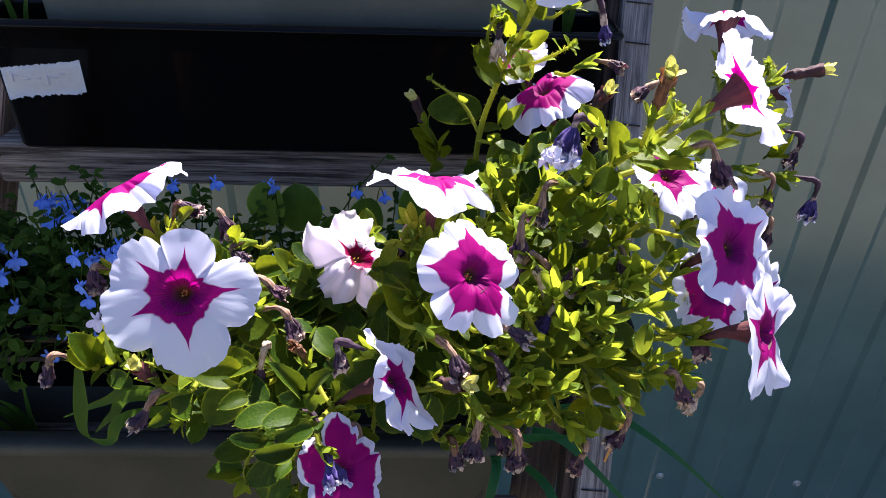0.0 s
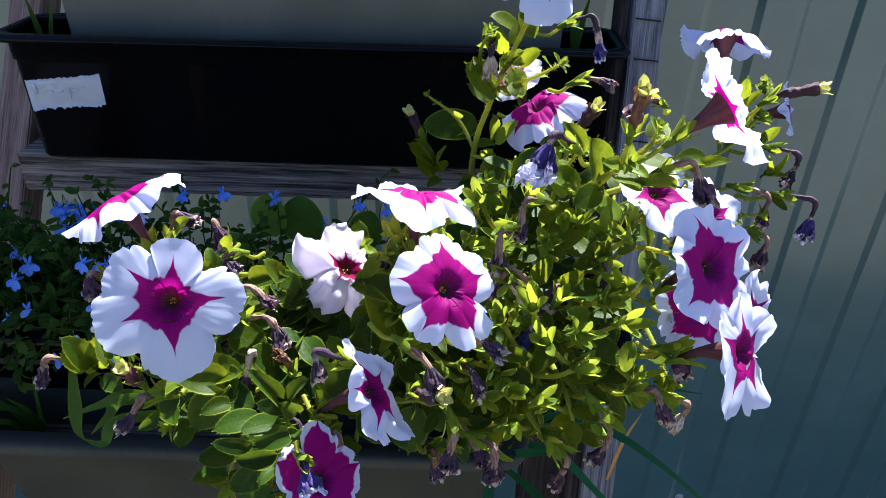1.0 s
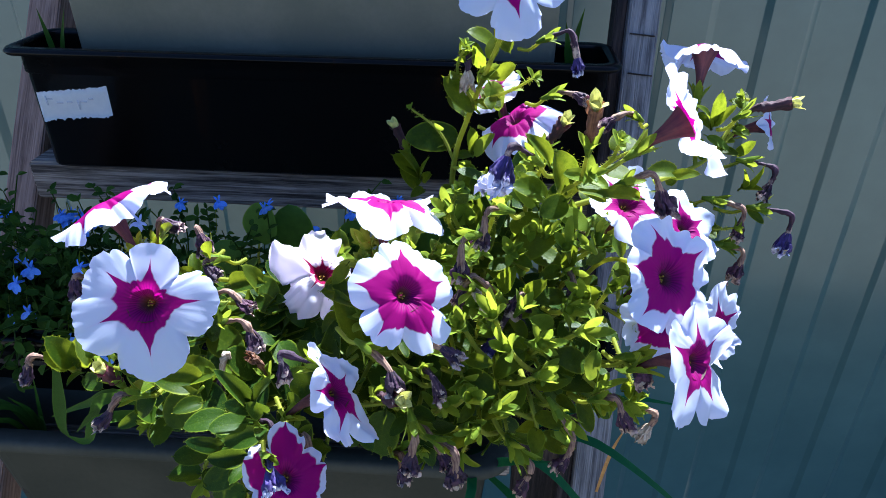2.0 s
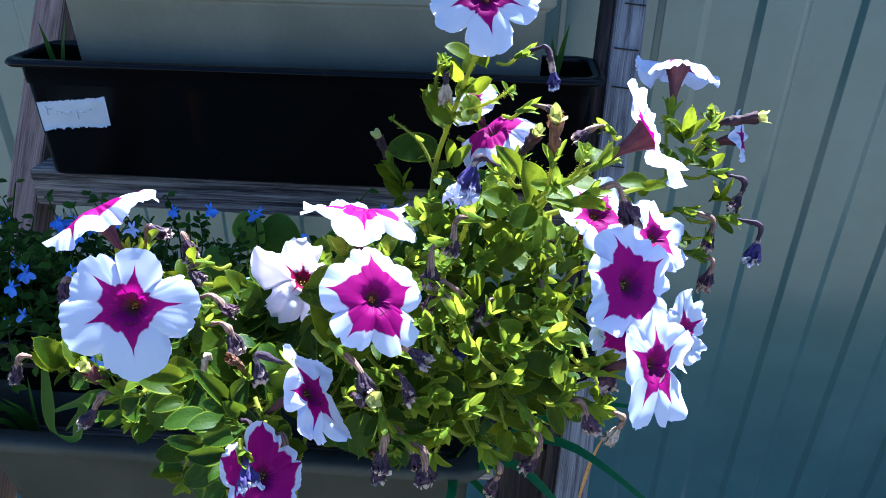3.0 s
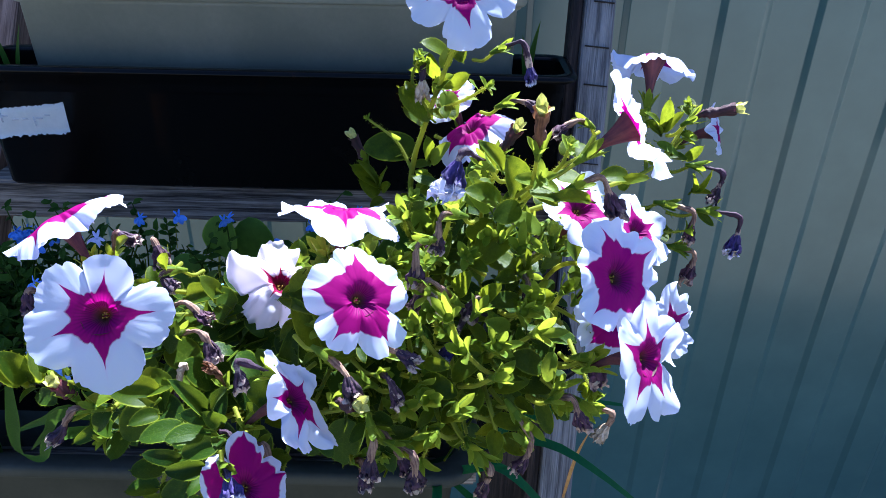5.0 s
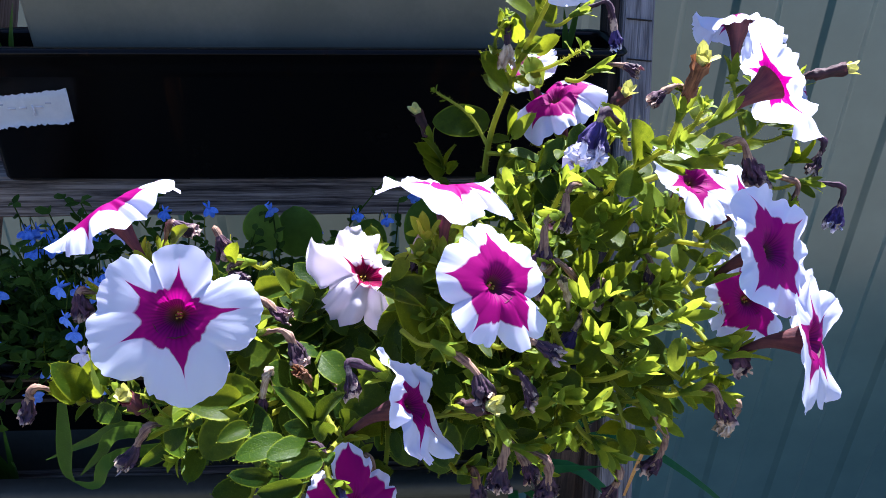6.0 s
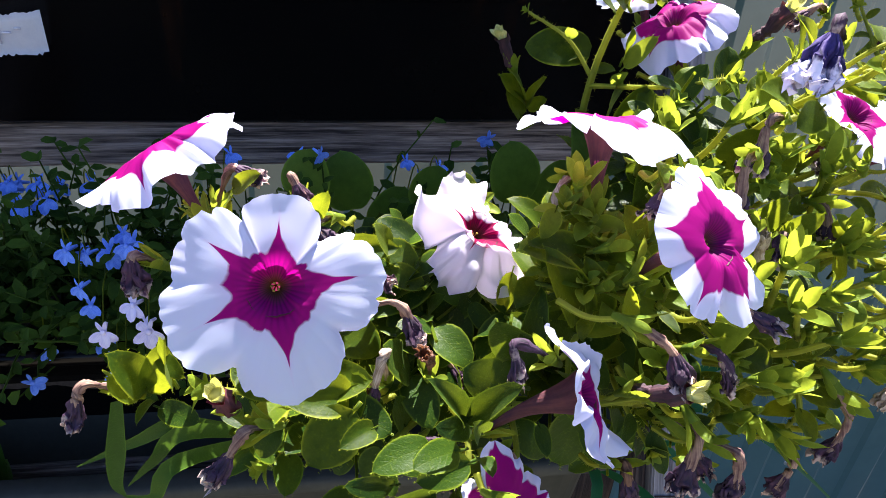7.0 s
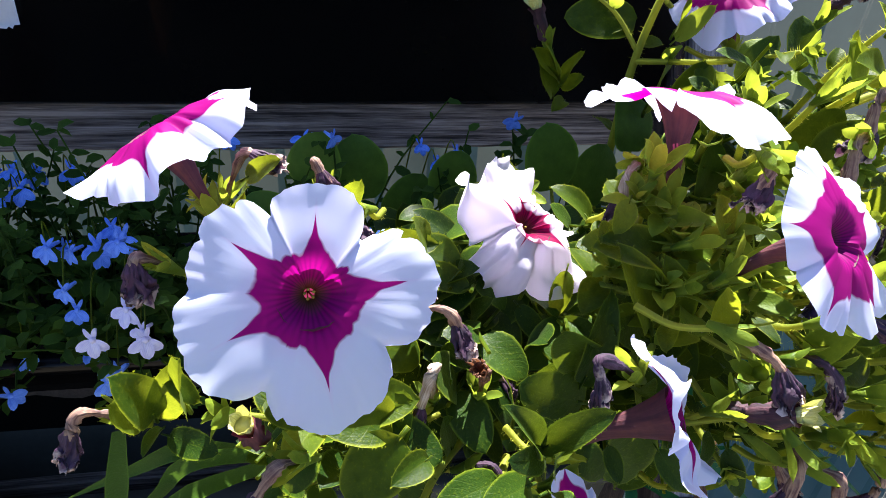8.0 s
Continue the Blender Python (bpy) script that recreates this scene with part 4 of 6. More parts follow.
branch([(0.058, 0.515, 0.985), (0.045, 0.51, 1.01), (0.05, 0.505, 1.03)], 35, 5, 0.6, 0.0016)
branch([(0.01, 0.44, 0.83), (0.0, 0.4, 0.87), (-0.002, 0.392, 0.905), (0.002, 0.388, 0.925)], 36, 9, 0.62, 0.0026)
branch([(0.01, 0.42, 0.84), (-0.015, 0.375, 0.87), (-0.02, 0.365, 0.89)], 37, 7, 0.8, 0.002)
branch([(0.02, 0.42, 0.85), (0.02, 0.38, 0.89), (0.018, 0.375, 0.905)], 38, 7, 0.8, 0.002)
branch([(0.06, 0.42, 0.87), (0.055, 0.375, 0.91), (0.06, 0.365, 0.93)], 39, 7, 0.8, 0.002)
branch([(-0.07, 0.36, 0.81), (-0.095, 0.325, 0.82), (-0.108, 0.308, 0.80), (-0.112, 0.305, 0.785)], 40, 10, 0.85, 0.002)
branch([(-0.06, 0.34, 0.81), (-0.075, 0.312, 0.81), (-0.085, 0.305, 0.785), (-0.085, 0.31, 0.765)], 41, 9, 0.85, 0.002)
branch([(0.1, 0.37, 0.84), (0.105, 0.335, 0.845), (0.11, 0.325, 0.83), (0.112, 0.33, 0.812)], 42, 9, 0.85, 0.002)
branch([(0.08, 0.36, 0.82), (0.07, 0.33, 0.825), (0.062, 0.325, 0.805)], 43, 8, 0.85, 0.002)

# yellow-green shoots in the upper middle of the bush; their bright colour stands for sunlight
LIT_SHOOTS = ((0.004, 0.375, 0.909), (-0.009, 0.375, 0.913), (0.01, 0.365, 0.901), (0.025, 0.36, 0.904), (0.041, 0.365, 0.909), (-0.003, 0.35, 0.891),
                (0.016, 0.345, 0.888), (0.035, 0.345, 0.893), (0.061, 0.39, 0.92), (0.041, 0.385, 0.914), (0.069, 0.36, 0.896))
rnd = random.Random(91)
for k, (x, y, z) in enumerate(LIT_SHOOTS):
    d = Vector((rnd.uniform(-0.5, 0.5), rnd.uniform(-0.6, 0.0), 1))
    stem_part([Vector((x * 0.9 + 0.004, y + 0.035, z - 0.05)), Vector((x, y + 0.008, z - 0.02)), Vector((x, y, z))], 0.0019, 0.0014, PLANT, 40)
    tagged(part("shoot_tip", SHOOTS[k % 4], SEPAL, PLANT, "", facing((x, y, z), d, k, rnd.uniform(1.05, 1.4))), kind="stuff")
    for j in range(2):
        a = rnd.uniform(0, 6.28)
        part("leaf", LIT_LEAVES[(3 * k + j) % 10], SEPAL, PLANT, "", aim((x, y + 0.004, z - 0.01 - 0.008 * j), (math.cos(a), -0.4 + 0.5 * math.sin(a), 0.35), (0, -0.5, 1), rnd.uniform(0.55, 0.8)))

# inner foliage of the bush
rnd = random.Random(77)
for k in range(76):
    x = rnd.uniform(-0.175, 0.2)
    high = 0.868 + 0.06 * min(1, max(0, (x + 0.02) / 0.09)) - 0.04 * max(0, (x - 0.14) / 0.06)
    low = 0.755 if -0.125 < x < -0.01 else 0.795
    z = rnd.uniform(low, high)
    y = 0.335 + max(0, z - 0.85) * 0.9 + rnd.uniform(0, 0.09)
    root = min((ROOT, ROOT_B, ROOT_C), key=lambda r: abs(r.x - x)) + Vector((rnd.gauss(0, 0.03), rnd.gauss(0, 0.015), 0))
    if x > 0.05 and k % 3:
        continue
    thicket(root, (x, y, z), 300 + k, 13 if x < 0.03 else 9, 1.1 if x < 0.03 else 0.95)
for k in range(34):
    x, z = rnd.uniform(-0.1, 0.03), rnd.uniform(0.79, 0.875)
    thicket(ROOT_C + Vector((rnd.gauss(0.03, 0.03), rnd.gauss(0, 0.015), 0)), (x, rnd.uniform(0.36, 0.44), z), 680 + k, 12, 1.05)
for k in range(10):
    x, z = rnd.uniform(-0.02, 0.09), rnd.uniform(0.755, 0.82)
    thicket(ROOT_B + Vector((rnd.gauss(0, 0.03), rnd.gauss(0, 0.015), 0)), (x, rnd.uniform(0.35, 0.41), z), 600 + k, 8, 0.95)
for k in range(9):
    x, z = rnd.uniform(-0.175, -0.09), rnd.uniform(0.795, 0.84)
    thicket(ROOT_C + Vector((rnd.gauss(0, 0.03), rnd.gauss(0, 0.015), 0)), (x, rnd.uniform(0.335, 0.37), z), 640 + k, 9, 0.95)
for k in range(14):
    x = rnd.uniform(-0.12, -0.04)
    thicket(ROOT_C + Vector((rnd.gauss(0.03, 0.03), rnd.gauss(0, 0.015), 0)), (x, rnd.uniform(0.375, 0.43), rnd.uniform(0.85, 0.885)), 760 + k, 11, 1.1)
for k, top in enumerate(((0.07, 0.435, 0.965), (0.084, 0.44, 0.95), (0.098, 0.435, 0.962), (0.08, 0.43, 0.93), (0.1, 0.44, 0.932), (0.06, 0.44, 0.945), (0.12, 0.43, 0.94))):
    thicket(ROOT + Vector((0.02, -0.03, 0.02)), top, 720 + k, 9, 0.95)
for k, top in enumerate(((0.06, 0.37, 0.775), (0.075, 0.365, 0.8), (0.055, 0.36, 0.82), (0.085, 0.375, 0.785), (0.04, 0.365, 0.79))):
    thicket(ROOT + Vector((0.01, -0.02, 0.0)), top, 790 + k, 10, 1.0)
tagged(part("inner_stem_mass", FILL_STEMS, LEAF, PLANT), "green stems inside the bush", kind="stuff")
# the darker leaf colour deepens the shade inside the bush
tagged(part("inner_foliage", FILL_LEAVES, SHADE_LEAF, PLANT), "crowded green leaves inside the bush", kind="stuff")

# open flowers
bloom((-0.141, 0.335, 0.907), (0.08, -0.84, 0.53), 0.0435, (-0.12, 0.39, 0.86), 101, ruffle=0.7, flat=0.24, notch=0.2,
      angles=[3, 82, 140, 203, 276], lengths=[1.02, 0.86, 0.97, 1.05, 1.1], clefts=[2.4, 1.5, 0.5, 0.9, 1.2], dips=[-0.9, 0.9, -0.4, 0.2, -1.0])
bloom((-0.203, 0.42, 0.934), (-0.5, 0.2, 0.85), 0.047, (-0.185, 0.42, 0.89), 102, PETAL_STAR, droop=0.3, roll=0.4, bend=0.1, ruffle=1.2, notch=0.26)
bloom((-0.042, 0.403, 0.893), (0.44, -0.4, 0.8), 0.038, (-0.05, 0.43, 0.855), 103, PETAL_PALE, ruffle=2.0, droop=0.3, notch=0.24, flat=0.85,
      angles=[-10, 65, 120, 200, 285], lengths=[0.85, 1.0, 1.2, 0.8, 1.12], clefts=[1.5, 1.0, 1.6, 1.5, 1.3], dips=[-1.5, 0.9, 1.5, -1.6, -0.8])
bloom((0.006, 0.388, 0.96), (0.05, 0.4, 0.91), 0.039, (0.004, 0.388, 0.915), 104, PETAL_STAR, droop=0.08, flat=0.5, ruffle=1.0, bend=0.9, notch=0.42,
      angles=[12, 112, 168, 232, 305], lengths=[1.05, 1.1, 1.08, 0.85, 0.85], clefts=[1.2, 1.2, 0.9, 0.8, 0.8], dips=[0.3, -4.6, -3.4, 0.4, 1.8])
bloom((0.0285, 0.306, 0.943), (0.5, -0.64, 0.58), 0.0322, (0.02, 0.37, 0.88), 105, PETAL_STAR, ruffle=0.8, flat=0.3, droop=0.12, notch=0.18,
      angles=[0, 75, 150, 215, 285], lengths=[0.9, 0.95, 1.02, 1.02, 1.12], clefts=[1.0, 0.7, 1.2, 1.4, 1.5], dips=[0.1, -0.8, -0.8, 0.1, 0.3])
bloom((-0.013, 0.301, 0.873), (0.8, -0.32, 0.5), 0.034, (-0.065, 0.335, 0.835), 106, ruffle=1.3, bend=0.3, tube_len=0.05, notch=0.3, flat=0.8, squeeze=0.68,
      angles=[20, 85, 150, 225, 290], lengths=[0.7, 1.0, 1.0, 1.05, 1.2], clefts=[1.0, 1.5, 1.5, 1.2, 1.5], dips=[0.6, -0.8, 0.8, 0.6, -0.8])
bloom((-0.045, 0.281, 0.818), (0.4, -0.64, 0.64), 0.0315, (-0.04, 0.335, 0.79), 107, PETAL_WIDE, ruffle=0.9, notch=0.24, flat=0.5, squeeze=0.8)
bloom((0.089, 0.516, 0.974), (-0.45, -0.12, 0.87), 0.037, (0.078, 0.525, 0.935), 108, PETAL_STAR, ruffle=1.1, notch=0.24, droop=0.35)
bloom((0.169, 0.431, 0.944), (0.25, -0.5, 0.82), 0.033, (0.165, 0.45, 0.91), 109, ruffle=1.2, roll=0.7, notch=0.24)
bloom((0.179, 0.337, 0.943), (0.5, -0.62, 0.6), 0.034, (0.165, 0.4, 0.89), 110, PETAL_STAR, ruffle=1.2, notch=0.22,
      angles=[15, 85, 150, 205, 280], lengths=[0.95, 1.05, 0.95, 1.1, 1.1], dips=[0.6, -0.6, 0.5, -0.2, -0.6])
bloom((0.189, 0.365, 0.893), (0.05, -0.85, 0.5), 0.03, (0.18, 0.44, 0.86), 111, PETAL_STAR, roll=0.1, ruffle=1.1, notch=0.2)
bloom((0.195, 0.305, 0.907), (0.72, -0.58, 0.38), 0.036, (0.16, 0.37, 0.872), 112, ruffle=0.55, flat=0.8, notch=0.24,
      angles=[10, 70, 135, 215, 280], lengths=[0.85, 0.95, 1.1, 1.1, 1.15], clefts=[1.3, 1.2, 0.6, 1.4, 1.6], dips=[0.6, -0.5, 0.4, -0.6, -0.8])
bloom((0.232, 0.38, 0.88), (0.7, -0.55, 0.4), 0.028, (0.19, 0.41, 0.87), 113, ruffle=1.3, notch=0.24)
bloom((0.218, 0.448, 0.918), (0.45, -0.5, 0.7), 0.03, (0.19, 0.46, 0.89), 119, ruffle=1.4, notch=0.24)
bloom((0.246, 0.582, 1.016), (0.1, 0.5, 0.86), 0.041, (0.242, 0.55, 0.965), 114, droop=0.3, ruffle=1.6, bend=0.1, notch=0.28)
bloom((0.19, 0.4, 1.016), (0.82, 0.12, 0.5), 0.037, (0.13, 0.39, 0.98), 115, roll=0.2, ruffle=1.6, bend=0.1, tube_len=0.03, notch=0.28)
bloom((0.305, 0.56, 0.96), (0.7, -0.3, 0.25), 0.022, (0.265, 0.535, 0.96), 116, ruffle=1.5, notch=0.24)
bloom((0.081, 0.486, 1.084), (-0.12, -0.8, 0.58), 0.04, (0.075, 0.52, 1.045), 117, ruffle=0.9, notch=0.26,
      angles=[-15, 60, 130, 205, 287], lengths=[0.98, 1.0, 1.0, 1.0, 1.12], clefts=[1.8, 1.0, 1.0, 1.6, 1.4])
bloom((0.072, 0.535, 0.99), (-0.4, -0.3, 0.7), 0.026, (0.062, 0.53, 0.96), 118, ruffle=1.3)

# spent flowers
wilted((-0.207, 0.336, 0.853), (-0.223, 0.328, 0.865), (-0.227, 0.325, 0.852), 201, 0.009, None, None, (-0.215, 0.358, 0.83))
wilted((-0.144, 0.313, 0.851), (-0.156, 0.305, 0.855), (-0.165, 0.302, 0.839), 202, 0.0105, None, None, (-0.141, 0.335, 0.839))
wilted((-0.182, 0.438, 0.887), (-0.169, 0.43, 0.916), (-0.16, 0.427, 0.912), 203, 0.0095, None, None, (-0.1924, 0.458, 0.875))
wilted((-0.136, 0.429, 0.892), (-0.139, 0.421, 0.916), (-0.134, 0.418, 0.904), 204, 0.0105, None, DARKWILT, (-0.1336, 0.449, 0.88))
wilted((-0.117, 0.408, 0.898), (-0.128, 0.4, 0.898), (-0.121, 0.397, 0.892), 205, 0.008, None, None, (-0.1082, 0.428, 0.886))
wilted((-0.132, 0.393, 0.869), (-0.107, 0.385, 0.885), (-0.096, 0.382, 0.875), 206, 0.0095, None, DARKWILT, (-0.152, 0.413, 0.857))
wilted((-0.11, 0.366, 0.871), (-0.088, 0.358, 0.879), (-0.082, 0.355, 0.867), 207, 0.0105, None, None, (-0.1276, 0.386, 0.859))
wilted((-0.094, 0.346, 0.842), (-0.096, 0.338, 0.867), (-0.103, 0.335, 0.842), 208, 0.0115, HUSK, DARKWILT, (-0.0924, 0.366, 0.83))
wilted((-0.084, 0.368, 0.814), (-0.066, 0.36, 0.844), (-0.058, 0.357, 0.832), 209, 0.0095, None, None, (-0.0984, 0.388, 0.802))
wilted((-0.026, 0.312, 0.881), (-0.047, 0.304, 0.898), (-0.044, 0.3, 0.885), 210, 0.0085, WILT, WILT, (-0.008, 0.337, 0.873))
wilted((0.0, 0.312, 0.902), (0.018, 0.3, 0.894), (0.021, 0.296, 0.886), 211, 0.0105, WILT_TUBE, WILT, (-0.02, 0.337, 0.894))
wilted((0.035, 0.315, 0.882), (0.043, 0.304, 0.887), (0.048, 0.3, 0.877), 212, 0.0085, WILT, WILT, (0.015, 0.34, 0.874))
wilted((0.031, 0.315, 0.842), (0.045, 0.308, 0.83), (0.052, 0.304, 0.818), 288, 0.009, WILT_TUBE, DARKWILT, (0.019, 0.345, 0.846))
wilted((0.031, 0.296, 0.862), (0.034, 0.288, 0.853), (0.031, 0.285, 0.835), 213, 0.0125, None, None, (0.0286, 0.316, 0.85))
wilted((0.043, 0.299, 0.842), (0.058, 0.291, 0.839), (0.059, 0.288, 0.822), 214, 0.0125, None, None, (0.031, 0.319, 0.83))
wilted((0.098, 0.32, 0.817), (0.107, 0.312, 0.807), (0.102, 0.309, 0.791), 215, 0.0095, None, DARKWILT, (0.0908, 0.34, 0.805))
wilted((0.036, 0.31, 0.904), (0.048, 0.302, 0.91), (0.055, 0.299, 0.907), 216, 0.009, None, None, (0.0264, 0.33, 0.892))
wilted((0.084, 0.37, 0.965), (0.071, 0.362, 0.967), (0.069, 0.359, 0.95), 217, 0.0095, None, None, (0.0944, 0.39, 0.953))
wilted((0.066, 0.356, 0.955), (0.057, 0.348, 0.953), (0.057, 0.345, 0.935), 218, 0.0095, None, DARKWILT, (0.0732, 0.376, 0.943))
wilted((0.082, 0.353, 0.912), (0.063, 0.345, 0.932), (0.056, 0.342, 0.917), 219, 0.0085, None, DARKWILT, (0.0972, 0.373, 0.9))
wilted((0.102, 0.368, 0.901), (0.095, 0.36, 0.91), (0.092, 0.357, 0.904), 220, 0.0105, None, DARKWILT, (0.1076, 0.388, 0.889))
wilted((0.108, 0.363, 0.894), (0.089, 0.355, 0.901), (0.078, 0.352, 0.874), 221, 0.011, WILT, VIOLET, (0.1232, 0.383, 0.882))
wilted((0.075, 0.348, 0.896), (0.071, 0.34, 0.914), (0.067, 0.337, 0.924), 222, 0.005, HUSK, HUSK, (0.0782, 0.368, 0.884))
wilted((0.154, 0.392, 0.976), (0.172, 0.384, 0.986), (0.178, 0.381, 0.971), 223, 0.014, None, DARKWILT, (0.1396, 0.412, 0.964))
wilted((0.142, 0.408, 0.942), (0.136, 0.4, 0.936), (0.132, 0.397, 0.929), 224, 0.007, None, None, (0.1468, 0.428, 0.93))
wilted((0.185, 0.508, 0.979), (0.171, 0.5, 0.985), (0.159, 0.497, 0.978), 225, 0.009, None, DARKWILT, (0.1962, 0.528, 0.967))
wilted((0.113, 0.498, 0.997), (0.131, 0.49, 1.002), (0.138, 0.487, 1.0), 226, 0.007, None, DARKWILT, (0.0986, 0.518, 0.985))
wilted((0.271, 0.512, 0.946), (0.295, 0.504, 0.942), (0.29, 0.501, 0.924), 227, 0.0095, WILT, WILT, (0.2518, 0.532, 0.934))
wilted((0.281, 0.495, 0.914), (0.309, 0.487, 0.911), (0.308, 0.484, 0.89), 228, 0.0125, WILT, VIOLET, (0.2586, 0.515, 0.902))
wilted((0.243, 0.488, 0.923), (0.269, 0.48, 0.918), (0.267, 0.477, 0.901), 229, 0.0085, None, DARKWILT, (0.2222, 0.508, 0.911))
wilted((0.254, 0.477, 0.89), (0.272, 0.469, 0.887), (0.269, 0.466, 0.872), 230, 0.011, None, DARKWILT, (0.2396, 0.497, 0.878))
wilted((0.126, 0.388, 0.913), (0.13, 0.38, 0.911), (0.13, 0.377, 0.9), 231, 0.007, None, None, (0.1228, 0.408, 0.901))
wilted((0.11, 0.558, 1.024), (0.132, 0.55, 1.032), (0.14, 0.547, 1.007), 232, 0.0105, WILT, VIOLET, (0.0924, 0.578, 1.012))
wilted((0.056, 0.516, 1.023), (0.053, 0.508, 1.02), (0.053, 0.505, 1.005), 233, 0.0105, WILT, HUSK, (0.0584, 0.536, 1.011))
wilted((0.176, 0.363, 0.822), (0.194, 0.355, 0.819), (0.187, 0.352, 0.805), 234, 0.009, None, HUSK, (0.1616, 0.383, 0.81))
wilted((0.118, 0.326, 0.851), (0.133, 0.318, 0.828), (0.128, 0.315, 0.809), 235, 0.0095, None, DARKWILT, (0.106, 0.346, 0.839))
wilted((0.161, 0.343, 0.878), (0.171, 0.335, 0.881), (0.172, 0.332, 0.874), 236, 0.0105, None, DARKWILT, (0.153, 0.363, 0.866))
wilted((-0.002, 0.393, 0.926), (-0.011, 0.385, 0.924), (-0.012, 0.382, 0.91), 237, 0.009, HUSK, WILT, (0.0052, 0.413, 0.914))
wilted((0.023, 0.353, 0.95), (0.023, 0.345, 0.946), (0.02, 0.342, 0.937), 238, 0.0085, None, None, (0.023, 0.373, 0.938))
wilted((-0.195, 0.378, 0.891), (-0.206, 0.37, 0.901), (-0.206, 0.367, 0.893), 240, 0.0115, None, DARKWILT, (-0.1862, 0.398, 0.879))
wilted((-0.074, 0.348, 0.84), (-0.075, 0.34, 0.86), (-0.078, 0.337, 0.867), 241, 0.006, BROWN_TUBE, BROWN_TUBE, (-0.0732, 0.368, 0.828))
wilted((0.1, 0.372, 0.997), (0.083, 0.356, 1.012), (0.079, 0.352, 1.0), 271, 0.0185, WILT, TORN_VIOLET, (0.113, 0.4, 0.976), 0.6, 1.3)
wilted((0.259, 0.508, 0.983), (0.275, 0.5, 0.994), (0.29, 0.495, 0.999), 272, 0.008, DARK_TUBE, YELLOW, (0.249, 0.52, 0.968))
wilted((0.128, 0.37, 1.006), (0.127, 0.36, 1.024), (0.126, 0.35, 1.04), 273, 0.0065, BROWN_TUBE, YELLOW, (0.127, 0.385, 0.979))
wilted((0.109, 0.46, 0.967), (0.116, 0.455, 0.982), (0.122, 0.45, 0.995), 274, 0.008, DARK_TUBE, YELLOW, (0.105, 0.45, 0.956))
wilted((0.007, 0.31, 0.863), (0.016, 0.3, 0.871), (0.025, 0.29, 0.88), 275, 0.008, DARK_TUBE, YELLOW, (-0.003, 0.33, 0.84))
wilted((-0.159, 0.318, 0.854), (-0.161, 0.315, 0.861), (-0.164, 0.31, 0.873), 276, 0.008, TUBE, YELLOW, (-0.158, 0.33, 0.84))
wilted((-0.056, 0.278, 0.841), (-0.051, 0.272, 0.839), (-0.048, 0.266, 0.833), 277, 0.0105, VIOLET, VIOLET, (-0.06, 0.29, 0.841), 0.5)
wilted((0.002, 0.55, 0.926), (-0.002, 0.55, 0.934), (-0.009, 0.55, 0.951), 278, 0.007, DARK_TUBE, YELLOW, (0.014, 0.55, 0.903))
leaf((0.006, 0.352, 0.814), (-0.12, -0.2, -1), (0, -1, 0.2), 1.75, 4)
leaf((-0.085, 0.305, 0.80), (-0.8, -0.3, -0.4), (0, -0.8, 0.6), 1.1, 2)
leaf((-0.08, 0.298, 0.785), (-0.9, -0.2, -0.1), (0, -0.8, 0.6), 1.0, 6)
leaf((-0.062, 0.295, 0.842), (-0.9, -0.3, -0.1), (0, -0.7, 0.7), 0.95, 1)
leaf((-0.06, 0.29, 0.85), (0.2, -0.6, 0.5), (0.3, -0.3, 0.9), 0.6, 3)

# leaves that stand clear of the bush: foot, tip and width for length
leaf_to((-0.112, 0.331, 0.849), (-0.136, 0.319, 0.863), 0.65)
leaf_to((-0.11, 0.321, 0.85), (-0.13, 0.309, 0.831), 0.8)
leaf_to((-0.144, 0.326, 0.84), (-0.153, 0.314, 0.831), 0.7)
leaf_to((-0.154, 0.331, 0.822), (-0.171, 0.319, 0.814), 0.4)
leaf_to((-0.118, 0.331, 0.844), (-0.095, 0.319, 0.838), 0.7)
leaf_to((-0.065, 0.303, 0.84), (-0.09, 0.291, 0.844), 0.45)
leaf_to((-0.075, 0.298, 0.82), (-0.096, 0.286, 0.823), 0.5)
leaf_to((-0.093, 0.306, 0.817), (-0.11, 0.294, 0.829), 0.42)
leaf_to((-0.058, 0.296, 0.858), (-0.062, 0.284, 0.874), 0.5)
leaf_to((-0.067, 0.296, 0.865), (-0.072, 0.284, 0.896), 0.3)
leaf_to((-0.065, 0.296, 0.866), (-0.051, 0.284, 0.894), 0.32)
leaf_to((-0.201, 0.341, 0.848), (-0.19, 0.329, 0.873), 0.5)
leaf_to((-0.202, 0.341, 0.848), (-0.205, 0.329, 0.864), 0.45)
leaf_to((-0.2, 0.341, 0.842), (-0.205, 0.329, 0.846), 0.4)
leaf_to((-0.197, 0.336, 0.843), (-0.179, 0.324, 0.846), 0.5)
leaf_to((-0.14, 0.406, 0.881), (-0.143, 0.394, 0.895), 0.6)
leaf_to((-0.122, 0.376, 0.855), (-0.097, 0.364, 0.85), 0.8)
leaf_to((-0.092, 0.396, 0.874), (-0.075, 0.384, 0.871), 0.6)
leaf_to((-0.094, 0.406, 0.882), (-0.077, 0.394, 0.88), 0.7)
leaf_to((0.057, 0.476, 0.906), (0.06, 0.464, 0.941), 0.7)
leaf_to((0.105, 0.411, 0.949), (0.092, 0.399, 0.975), 0.5)
leaf_to((0.057, 0.436, 0.919), (0.054, 0.424, 0.942), 0.55)
leaf_to((0.093, 0.426, 0.916), (0.104, 0.414, 0.938), 0.75)
leaf_to((0.089, 0.426, 0.905), (0.057, 0.414, 0.901), 0.5)
